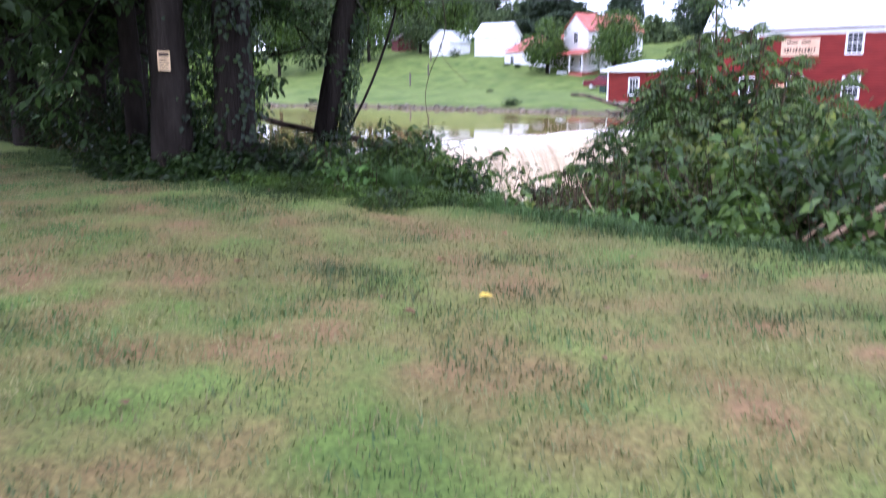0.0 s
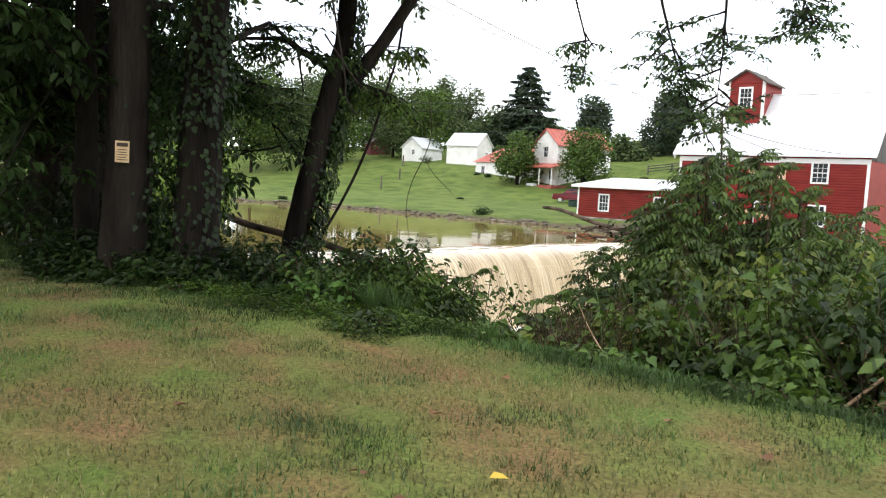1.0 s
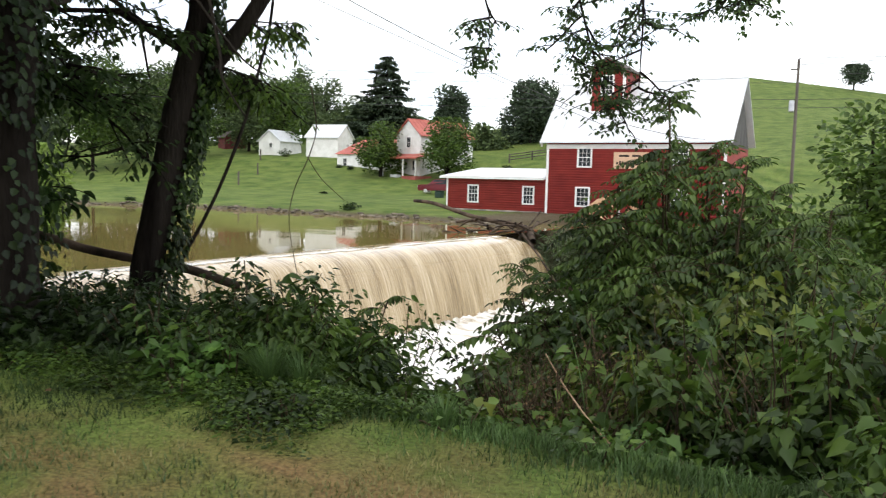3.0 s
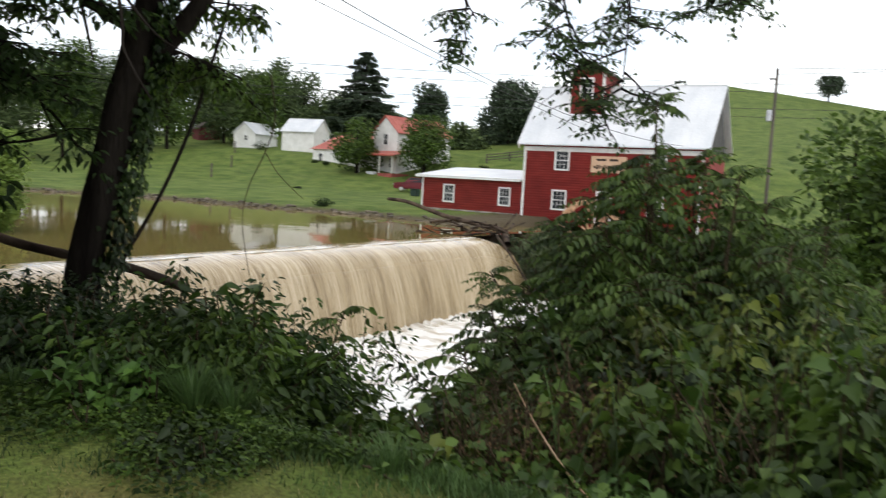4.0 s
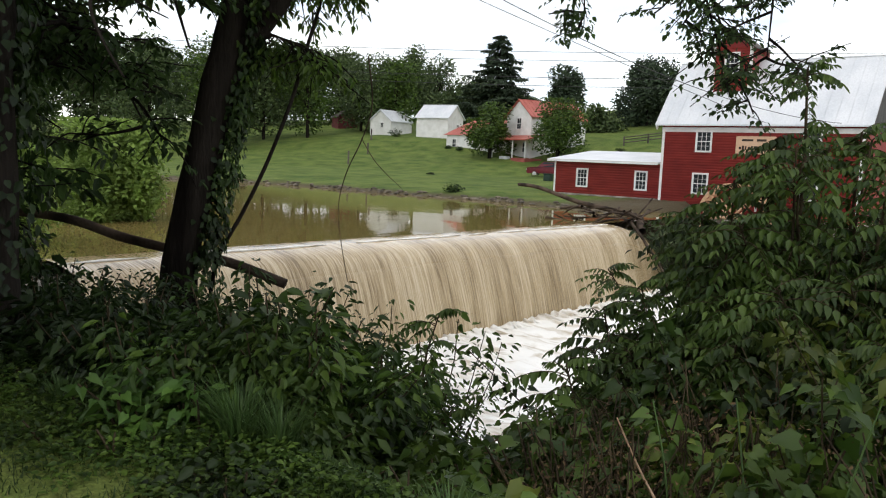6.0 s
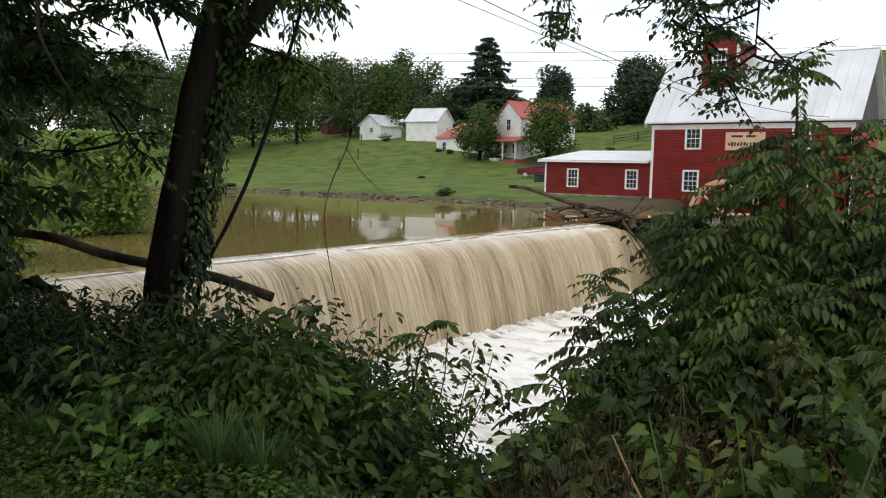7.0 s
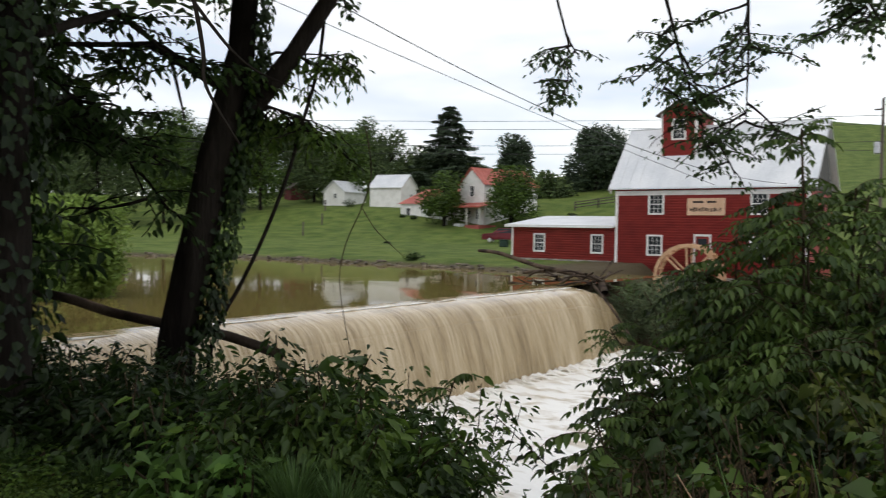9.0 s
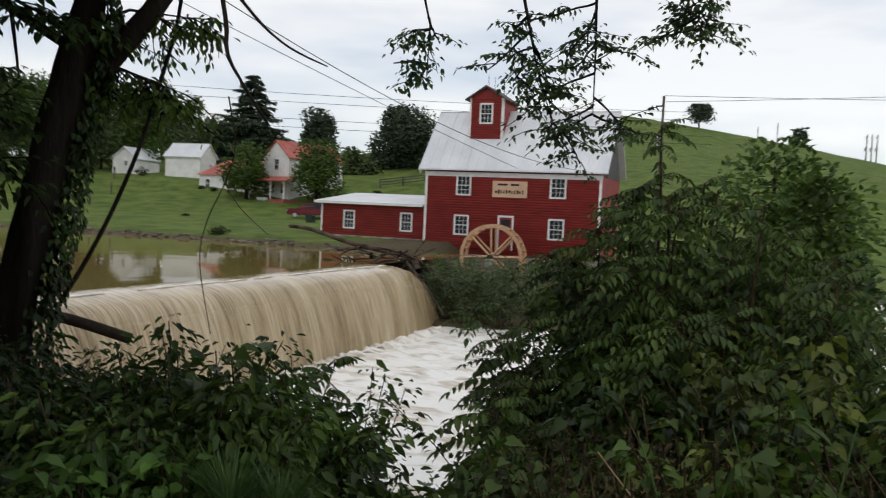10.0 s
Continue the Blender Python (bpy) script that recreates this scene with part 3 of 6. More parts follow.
def clapboards(name, parent, x0, x1, z0, z1, y, step=0.155, m=None, holes=()):
    """Lapped boards on a wall facing -y; holes are (x0, x1, z0, z1)."""
    v, f = [], []
    z = z0
    while z < z1 - 0.01:
        top = min(z + step, z1)
        spans = [(x0, x1)]
        for a, b, c, d in holes:
            if top > c and z < d:
                spans = [s for p, q in spans for s in ((p, min(q, a)), (max(p, b), q)) if s[1] - s[0] > 0.01]
        for p, q in spans:
            n = len(v)
            v += [(p, y - 0.034, z), (q, y - 0.034, z), (q, y - 0.004, top), (p, y - 0.004, top), (p, y, z), (q, y, z)]
            f += [(n, n + 1, n + 2, n + 3), (n + 4, n + 5, n + 1, n)]
        z = top
    return part(name, quads_of(name, v, f, M["siding"]), parent, "red painted lapped boards", m)


WATER = 0.45
mill = thing("mill", "red clapboard water mill with white trim and tin roof", "mill")
X0, X1, DEPTH = -0.65, 10.45, 5.6
RIDGE_Y, RIDGE_Z, EAVE_Z = 2.8, 9.28, 5.42
part("wall", prism("wall", M["siding"], [(0.0, 0.25), (DEPTH, 0.25), (DEPTH, 5.3), (RIDGE_Y, 9.1), (0.0, 5.3)], X0, X1, "x"), mill, "red painted timber wall")
WINS = [(1.93, 4.45), (7.87, 4.45), (1.88, 2.0), (7.87, 2.0)]
clapboards("clapboard", mill, X0 + 0.16, X1 - 0.16, 0.25, 5.0, 0.0, holes=[(x - 0.48, x + 0.48, z - 0.62, z + 0.62) for x, z in WINS])
part("foundation", solid("foundation", M["stone"], [(X0 - 0.05, -0.08, -2.6, X1 + 0.05, DEPTH, 0.25)], 0.03), mill, "grey stone foundation")
for cx in (X0, X1 - 0.16):
    part("corner_board", solid("corner_board", M["white"], [(cx, -0.045, 0.25, cx + 0.16, 0.0, 5.1)], 0.006), mill, "white corner board")
part("frieze", solid("frieze", M["white"], [(X0 - 0.02, -0.06, 4.98, X1 + 0.02, 0.0, 5.26)], 0.01), mill, "white frieze board under the eave")
for x, z in WINS:
    window("window", mill, x, z, 0.78, 1.06, -0.03)
dx0, dx1 = 4.35, 5.15
door = part("door", solid("door", M["white"], [(dx0 - 0.1, -0.09, 0.6, dx0, 0, 2.7), (dx1, -0.09, 0.6, dx1 + 0.1, 0, 2.7), (dx0, -0.09, 2.58, dx1, 0, 2.7)], 0.008), mill, "cream door surround")
part("door_leaf", solid("door_leaf", M["siding"], [(dx0, -0.05, 0.6, dx1, -0.01, 2.58)] + [(dx0 + 0.1, -0.07, 0.8, dx1 - 0.1, -0.05, 1.5)], 0.01), door, "red door leaf")
part("door_pane", solid("door_pane", M["dark_glass"], [(dx0 + 0.12, -0.065, 1.75, dx1 - 0.12, -0.052, 2.45)]), door, "dark glass in the door")


def gable_roof(name, parent, x0, x1, ya, yb, ridge_y, eave_z, ridge_z, t, material, seam=0.6, m=None):
    """Two slopes of sheet metal with raised seams, ridge along x."""
    v = [(x0, ya, eave_z), (x0, ridge_y, ridge_z), (x0, yb, eave_z), (x0, yb, eave_z - t), (x0, ridge_y, ridge_z - t), (x0, ya, eave_z - t)]
    v += [(x1, y, z) for _, y, z in v]
    f = [(0, 1, 4, 5), (1, 2, 3, 4), (7, 6, 11, 10), (8, 7, 10, 9), (0, 6, 7, 1), (1, 7, 8, 2), (5, 4, 10, 11), (4, 3, 9, 10), (0, 5, 11, 6), (2, 8, 9, 3)]
    r = part(name, mesh_of(name, v, f, material), parent, "", m)
    tb = Tubes(4)
    n = max(2, int((x1 - x0) / seam))
    for i in range(n + 1):
        x = x0 + 0.02 + (x1 - x0 - 0.04) * i / n
        tb.add([(x, ya, eave_z + 0.012), (x, ridge_y, ridge_z + 0.012)], [0.016, 0.016])
        tb.add([(x, ridge_y, ridge_z + 0.012), (x, yb, eave_z + 0.012)], [0.016, 0.016])
    tb.add([(x0, ridge_y, ridge_z + 0.01), (x1, ridge_y, ridge_z + 0.01)], [0.05, 0.05])
    part("roof_seam", tb.mesh("roof_seam", material), r)
    return r


tagged(gable_roof("roof", mill, X0 - 0.36, X1 + 0.36, -0.35, DEPTH + 0.35, RIDGE_Y, EAVE_Z, RIDGE_Z, 0.09, M["tin"], 0.62), "pale standing-seam tin roof")
part("rake_board", prism("rake_board", M["pole"], [(-0.35, 5.3), (RIDGE_Y, 9.18), (RIDGE_Y, 8.95), (-0.2, 5.1)], X1 + 0.26, X1 + 0.33, "x"), mill, "dark weathered rake board")
part("rake_board", prism("rake_board", M["white"], [(-0.35, 5.3), (RIDGE_Y, 9.18), (RIDGE_Y, 8.95), (-0.2, 5.1)], X0 - 0.33, X0 - 0.26, "x"), mill, "white rake board")

part("gable_boards", prism("gable_boards", M["grey_boards"], [(0.05, 5.2), (DEPTH - 0.05, 5.2), (RIDGE_Y, 9.0)], X1, X1 + 0.03, "x"), mill, "weathered grey boards in the gable")

# dormer tower on the roof
TX0, TX1, TY0, TY1, TZ0, TZ1, TPK = 1.6, 3.82, 1.3, 4.3, 6.6, 10.0, 10.6
tower = part("tower", prism("tower", M["siding"], [(TX0, TZ0), (TX1, TZ0), (TX1, TZ1), ((TX0 + TX1) / 2, TPK), (TX0, TZ1)], TY0, TY1), mill, "small red clapboard tower on the roof")
clapboards("clapboard", tower, TX0 + 0.1, TX1 - 0.1, 7.35, 10.0, TY0, holes=[(2.35, 3.2, 8.35, 9.7)])
for cx in (TX0, TX1 - 0.12):
    part("corner_board", solid("corner_board", M["white"], [(cx, TY0 - 0.04, 7.3, cx + 0.12, TY0, TZ1)], 0.006), tower, "white corner board")
part("corner_board", solid("corner_board", M["white"], [(TX1, TY0 - 0.02, 7.4, TX1 + 0.03, TY0 + 0.12, TZ1)], 0.006), tower, "white corner board")
window("window", tower, 2.72, 9.0, 0.68, 1.1, TY0 - 0.03)
mid = (TX0 + TX1) / 2
part("tower_roof", mesh_of("tower_roof", [(TX0 - 0.25, y, TZ1 - 0.12) for y in (TY0 - 0.3, TY1)] + [(mid, y, TPK + 0.14) for y in (TY0 - 0.3, TY1)] + [(TX1 + 0.25, y, TZ1 - 0.12) for y in (TY0 - 0.3, TY1)]
     + [(TX0 - 0.25, y, TZ1 - 0.2) for y in (TY0 - 0.3, TY1)] + [(mid, y, TPK + 0.04) for y in (TY0 - 0.3, TY1)] + [(TX1 + 0.25, y, TZ1 - 0.2) for y in (TY0 - 0.3, TY1)],
     [(0, 2, 3, 1), (2, 4, 5, 3), (6, 7, 9, 8), (8, 9, 11, 10), (0, 6, 8, 2), (2, 8, 10, 4), (4, 10, 11, 5), (0, 1, 7, 6)], M["pole"]), tower, "small weathered gable roof")
rods = Tubes(5)
for x, y, z in ((2.45, 2.2, 11.6), (2.75, 2.6, 11.5), (3.1, 3.4, 11.4), (3.3, 2.9, 11.2)):
    rods.add([(x, y, 10.0), (x, y, z)], [0.02, 0.015])
part("lightning_rod", rods.mesh("lightning_rod", M["pole"]), tower, "thin dark metal rods")

# board with painted words
sign = thing("wall_sign", "pale tan board with dark lettering on a red wall", "sign")
part("board", solid("board", M["sign"], [(3.82, -0.09, 3.79, 6.0, -0.03, 4.78)], 0.012), sign)


bar = [(4.15, -0.1, 4.5, 4.78, -0.088, 4.62), (4.98, -0.1, 4.5, 5.5, -0.088, 4.62)]
for one in bar:
    part("lettering", solid("lettering", M["ink"], [one]), sign, "dark painted bar")
rb = random.Random(2)
for k_ in range(11):
    one = (4.0 + k_ * 0.17, -0.1, 4.03 + rb.uniform(-0.04, 0.02), 4.0 + k_ * 0.17 + rb.uniform(0.07, 0.13), -0.088, 4.18 + rb.uniform(0, 0.1))
    part("lettering", solid("lettering", M["ink"], [one]), sign, "dark painted bar")

# low wing beside the mill
wing = thing("mill_wing", "low red clapboard wing with shallow white metal roof", "building")
WX0, WX1 = -8.15, -0.69
part("wall", solid("wall", M["siding"], [(WX0, 0.1, 0.95, WX1, 5.2, 3.02)]), wing, "red painted timber wall")
WW = [(-6.02, 1.985), (-1.9, 1.985)]
clapboards("clapboard", wing, WX0 + 0.12, WX1, 0.95, 3.0, 0.1, holes=[(x - 0.42, x + 0.42, z - 0.6, z + 0.6) for x, z in WW])
part("corner_board", solid("corner_board", M["white"], [(WX0, 0.06, 0.95, WX0 + 0.12, 0.1, 3.0)], 0.006), wing, "white corner board")
for x, z in WW:
    window("window", wing, x, z, 0.66, 1.02, 0.07)
part("foundation", solid("foundation", M["stone"], [(WX0, 0.02, -0.6, WX1 - 0.1, 5.2, 0.95)], 0.03), wing, "grey stone foundation")
part("roof", mesh_of("roof", [(WX0 - 0.35, -0.3, 3.02), (WX1, -0.3, 3.02), (WX1, 5.4, 3.72), (WX0 - 0.35, 5.4, 3.72), (WX0 - 0.35, -0.3, 3.14), (WX1, -0.3, 3.14), (WX1, 5.4, 3.84), (WX0 - 0.35, 5.4, 3.84)],
     [(3, 2, 1, 0), (4, 5, 6, 7), (0, 1, 5, 4), (1, 2, 6, 5), (2, 3, 7, 6), (3, 0, 4, 7)], M["tin"]), wing, "shallow white metal roof")
part("fascia", solid("fascia", M["white"], [(WX0 - 0.34, -0.33, 2.98, WX1, -0.302, 3.15)], 0.006), wing, "white fascia board")

# water wheel, upper half seen over the bushes
wheel = thing("water_wheel", "large wooden mill wheel of pale new timber", "water wheel")
WCX, WCY, WCZ, WR = 4.45, -1.15, 0.22, 1.95
for y in (WCY - 0.55, WCY + 0.3):
    n = 12
    for i in range(n):
        a0, a1 = 2 * math.pi * i / n, 2 * math.pi * (i + 0.98) / n
        v = []
        for a in (a0, (a0 + a1) / 2, a1):
            for r in (WR - 0.2, WR):
                for yy in (y, y + 0.07):
                    v.append((WCX + r * math.cos(a), yy, WCZ + r * math.sin(a)))
        f = []
        for s in (0, 4):
            f += [(s, s + 1, s + 5, s + 4), (s + 2, s + 6, s + 7, s + 3), (s, s + 4, s + 6, s + 2), (s + 1, s + 3, s + 7, s + 5)]
        f += [(0, 2, 3, 1), (8, 9, 11, 10)]
        part("rim_segment", mesh_of("rim_segment", v, f, M["wood_new"]), wheel)
    for i in range(8):
        a = math.pi / 8 * 2 * i + 0.04
        tb = Tubes(4)
        tb.add([(WCX + 0.15 * math.cos(a), y + 0.1, WCZ + 0.15 * math.sin(a)), (WCX + (WR - 0.05) * math.cos(a), y + 0.1, WCZ + (WR - 0.05) * math.sin(a))], [0.075, 0.075])
        part("spoke", tb.mesh("spoke", M["wood_new"]), wheel)
for i in range(24):
    a = 2 * math.pi * i / 24
    me = solid("paddle", M["wood_new"], [(-0.02, -0.4, -0.2, 0.02, 0.4, 0.02)])
    part("paddle", me, wheel, "", Matrix.Translation((WCX + (WR - 0.05) * math.cos(a), WCY - 0.08, WCZ + (WR - 0.05) * math.sin(a))) @ Matrix.Rotation(-a + math.pi / 2, 4, "Y"))
ax = Tubes(10)
ax.add([(WCX, WCY - 0.8, WCZ), (WCX, 0.0, WCZ)], [0.15, 0.15])
part("axle", ax.mesh("axle", M["pole"]), wheel, "dark wooden axle")
part("bearing_pier", solid("bearing_pier", M["stone"], [(WCX - 0.3, WCY - 0.95, -2.2, WCX + 0.3, WCY - 0.65, WCZ - 0.1)], 0.03), wheel, "stone bearing pier")


def gable_building(name, label, category, x, y, z, w, l, eave, peak, rz, wall_mat, roof_mat, wins=(), side_wins=(), door=False, group=""):
    """Gable end on local -y, ridge along local y."""
    t = thing(name, label, category, pose(x, y, z, 0, 0, rz), group)
    part("wall", prism("wall", wall_mat, [(-w / 2, -1.2), (w / 2, -1.2), (w / 2, eave), (0, peak - 0.08), (-w / 2, eave)], -l / 2, l / 2), t, "white painted boards")
    g = Matrix.Rotation(math.pi / 2, 4, "Z")
    r = gable_roof("roof", t, -l / 2 - 0.25, l / 2 + 0.25, -w / 2 - 0.25, w / 2 + 0.25, 0.0, eave - 0.12, peak + 0.05, 0.08, roof_mat, 0.6, g)
    for wx, wz, ww, wh in wins:
        window("window", t, wx, wz, ww, wh, -l / 2 - 0.04, 1, 1)
    for wy, wz, ww, wh in side_wins:
        window("window", t, wy, wz, ww, wh, -w / 2 - 0.04, 1, 1, m=g)
    if door:
        part("door", solid("door", M["white"], [(-0.45, -l / 2 - 0.06, 0, 0.45, -l / 2, 1.9)], 0.01), t, "white plank door")
    return t


gable_building("shed", "small white gabled shed with pale metal roof", "shed", -61.5, 40.0, 5.7, 4.0, 4.6, 2.3, 3.75, 2, M["white"], M["tin"], wins=[(0.3, 1.6, 0.5, 0.6)], group="white sheds")
gable_building("shed", "larger white gabled shed with pale metal roof", "shed", -52.6, 40.5, 6.0, 4.3, 5.0, 2.5, 4.2, 100, M["white"], M["tin"], wins=[(0.6, 1.2, 0.5, 0.7)], group="white sheds")
gable_building("farmhouse", "two-storey white farmhouse with red metal roof", "house", -33.6, 38.3, 3.2, 4.4, 9.0, 5.1, 7.0, -14, M["white"], M["red_roof"], wins=[(0.1, 4.2, 0.7, 1.2), (1.2, 1.4, 0.6, 1.1)], side_wins=[(-2.0, 4.0, 0.7, 1.1), (1.5, 4.0, 0.7, 1.1)])
hw = thing("farmhouse_wing", "one-storey white wing with red hipped roof", "house", pose(-41.9, 36.6, 3.7, 0, 0, -4))
part("wall", solid("wall", M["white"], [(-4.4, -2.2, -1.2, 4.0, 2.6, 2.3)]), hw, "white painted boards")
part("roof", mesh_of("roof", [(-4.7, -2.5, 2.25), (4.2, -2.5, 2.25), (4.2, 2.9, 2.25), (-4.7, 2.9, 2.25), (-2.2, 0.2, 4.2), (4.2, 0.2, 4.2)], [(0, 1, 5, 4), (1, 2, 5), (2, 3, 4, 5), (3, 0, 4), (3, 2, 1, 0)], M["red_roof"]), hw, "red hipped metal roof")
for wx in (-3.0, 0.6):
    window("window", hw, wx, 1.2, 0.6, 1.0, -2.23, 1, 1)
porch = thing("porch", "farmhouse porch with red roof and brick base", "porch", pose(-34.0, 32.9, 3.0, 0, 0, -14))
part("porch_roof", mesh_of("porch_roof", [(-3.2, -1.6, 2.45), (3.2, -1.6, 2.45), (3.2, 1.2, 3.1), (-3.2, 1.2, 3.1), (-3.2, -1.6, 2.33), (3.2, -1.6, 2.33), (3.2, 1.2, 2.98), (-3.2, 1.2, 2.98)], [(0, 1, 2, 3), (7, 6, 5, 4), (4, 5, 1, 0), (5, 6, 2, 1), (7, 4, 0, 3)], M["red_roof"]), porch, "red metal porch roof")
part("porch_base", solid("porch_base", M["brick"], [(0.6, -1.5, -1.0, 3.0, 1.2, 0.3)], 0.02), porch, "red brick porch base")
for px in (-3.0, 0.7, 2.9):
    part("post", solid("post", M["white"], [(px - 0.06, -1.45, -0.6, px + 0.06, -1.33, 2.38)], 0.008), porch, "white porch post")
part("cooling_unit", solid("cooling_unit", M["tin"], [(-1.4, -1.6, -0.4, -0.2, -0.9, 0.45)] , 0.03), porch, "grey metal outdoor unit")
gable_building("barn", "small dark red barn under trees with grey roof", "barn", -79.0, 47.0, 7.0, 3.2, 5, 2.1, 3.1, 60, M["barn"], M["pole"])

# parked car
car = thing("car", "dark red parked utility car", "car", pose(-23.3, 23.4, gz(-23.3, 23.4), 0, 0, 22))
prof_body = [(-2.2, 0.35), (-2.25, 0.75), (-2.15, 0.95), (-1.15, 1.02), (-0.55, 1.55), (1.75, 1.58), (2.15, 1.0), (2.2, 0.4)]
bm = bmesh.new()
rows_ = [[bm.verts.new((a, s * (0.86 if z < 1.1 else 0.68), z)) for a, z in prof_body] for s in (-1, 1)]
bm.faces.new(rows_[0]), bm.faces.new(list(reversed(rows_[1])))
for i in range(len(prof_body)):
    j = (i + 1) % len(prof_body)
    bm.faces.new((rows_[0][j], rows_[0][i], rows_[1][i], rows_[1][j]))
bmesh.ops.recalc_face_normals(bm, faces=bm.faces)
bmesh.ops.bevel(bm, geom=bm.edges[:], offset=0.05, segments=2, affect="EDGES")
me = bpy.data.meshes.new("body")
bm.to_mesh(me), bm.free()
me.materials.append(M["car"])
part("body", me, car, "dark red painted body")
for s in (-1, 1):
    part("side_window", mesh_of("side_window", [(-0.95, s * 0.825, 1.06), (1.85, s * 0.825, 1.06), (1.65, s * 0.72, 1.5), (-0.5, s * 0.72, 1.5)], [(0, 1, 2, 3) if s < 0 else (3, 2, 1, 0)], M["dark_glass"]), car, "dark side windows")
    part("headlight", solid("headlight", M["chrome"], [(-2.28, s * 0.7 - 0.13, 0.68, -2.2, s * 0.7 + 0.13, 0.85)], 0.02), car, "clear headlight")
for wx in (-1.4, 1.35):
    for s in (-1, 1):
        ty = Tubes(16)
        ty.add([(wx, s * 0.88, 0.34), (wx, s * 0.70, 0.34)], [0.34, 0.34])
        w_ = part("wheel", ty.mesh("wheel", M["rubber"]), car, "black tyre")
        rm = Tubes(10)
        rm.add([(wx, s * 0.885, 0.34), (wx, s * 0.88, 0.34)], [0.001, 0.2])
        part("rim", rm.mesh("rim", M["chrome"]), w_)
bin_ = thing("yard_bin", "dark green plastic bin on the grass", "bin", pose(-18.8, 16.1, gz(-18.8, 16.1)))
part("body", solid("body", M["green_bin"], [(-0.35, -0.3, 0, 0.35, 0.3, 0.62)], 0.05), bin_)
part("lid", solid("lid", M["green_bin"], [(-0.38, -0.33, 0.62, 0.38, 0.33, 0.68)], 0.02), bin_)

# ---- poles and wires ----
def utility_pole(x, y, top, r=0.13, arm=True, label="weathered wooden utility pole with crossarm"):
    z = gz(x, y)
    t = thing("utility_pole", label, "pole", pose(x, y, z), "utility poles")
    tb = Tubes(8)
    tb.add([(0, 0, -0.5), (0, 0, top - z)], [r, r * 0.75])
    part("pole", tb.mesh("pole", M["pole"]), t)
    if arm:
        part("transformer", solid("transformer", M["chrome"], [(-0.45, -0.2, top - z - 3.6, -0.1, 0.2, top - z - 2.8)], 0.06), t, "grey transformer can")
        part("crossarm", solid("crossarm", M["pole"], [(-0.5, -0.06, top - z - 0.75, 0.1, 0.06, top - z - 0.65)], 0.01), t)
    return t


utility_pole(12.0, 12.7, 11.7)
for px, py, tp in ((15.9, 149.0, 25.3), (20.0, 149.0, 26.2), (26.2, 149.0, 23.8)):
    utility_pole(px, py, tp, 0.11, False, "distant bare utility pole on the hill")
for px in (37.9, 38.9, 39.9):
    utility_pole(px, 148.0, 23.6, 0.16, True, "pole of a transformer bank on the hill")


def wire(a, b, sag, r, label):
    a, b = Vector(a), Vector(b)
    pts = [a.lerp(b, i / 24) - Vector((0, 0, sag * 4 * (i / 24) * (1 - i / 24))) for i in range(25)]
    tb = Tubes(5)
    tb.add(pts, [r] * 25)
    tagged(new("overhead_wire", tb.mesh("overhead_wire", M["cable"])), label, "wire", "overhead wires")


wire((5.5, -0.4, 5.5), (-3.1, -45.2, 13.3), 0.37, 0.014, "black service cable strung over the pond to the mill")
wire((9.3, -0.4, 5.5), (6.3, -40.6, 9.7), 1.4, 0.014, "black service cable strung over the pond to the mill")
for dz in (0.0, 1.0, 3.0, 4.0):
    wire((-95.0, 2.0, 13.5 + dz), (12.0, 62.0, 13.0 + dz), 1.2, 0.03, "thin power line across the meadow")
for dz in (0.0, 2.2):
    wire((12.0, 12.7, 11.3 + dz * 0.2), (120.0, 60.0, 25.0 - dz * 2), 1.5, 0.02, "thin power line over the hill")

# rail fence on the far pasture
fence = thing("rail_fence", "dark weathered wooden rail fence in the pasture", "fence")
fp = [(-26.0 + i * 2.4, 44.0 + i * 1.6) for i in range(6)]
for i, (fx, fy) in enumerate(fp):
    z = gz(fx, fy)
    part("post", solid("post", M["pole"], [(fx - 0.08, fy - 0.08, z - 0.3, fx + 0.08, fy + 0.08, z + 1.2)], 0.01), fence)
    if i:
        gx_, gy_ = fp[i - 1]
        for h in (0.45, 0.8, 1.1):
            tb = Tubes(4)
            tb.add([(gx_, gy_, gz(gx_, gy_) + h), (fx, fy, z + h)], [0.06, 0.06])
            part("rail", tb.mesh("rail", M["pole"]), fence)
for px, py in ((-47.0, 18.0), (-52.0, 26.0), (-58.5, 33.0)):
    z = gz(px, py)
    t = thing("yard_post", "short dark post in the lawn", "post", pose(px, py, z), "yard posts")
    part("post", solid("post", M["pole"], [(-0.08, -0.08, -0.2, 0.08, 0.08, 1.5)], 0.02), t)


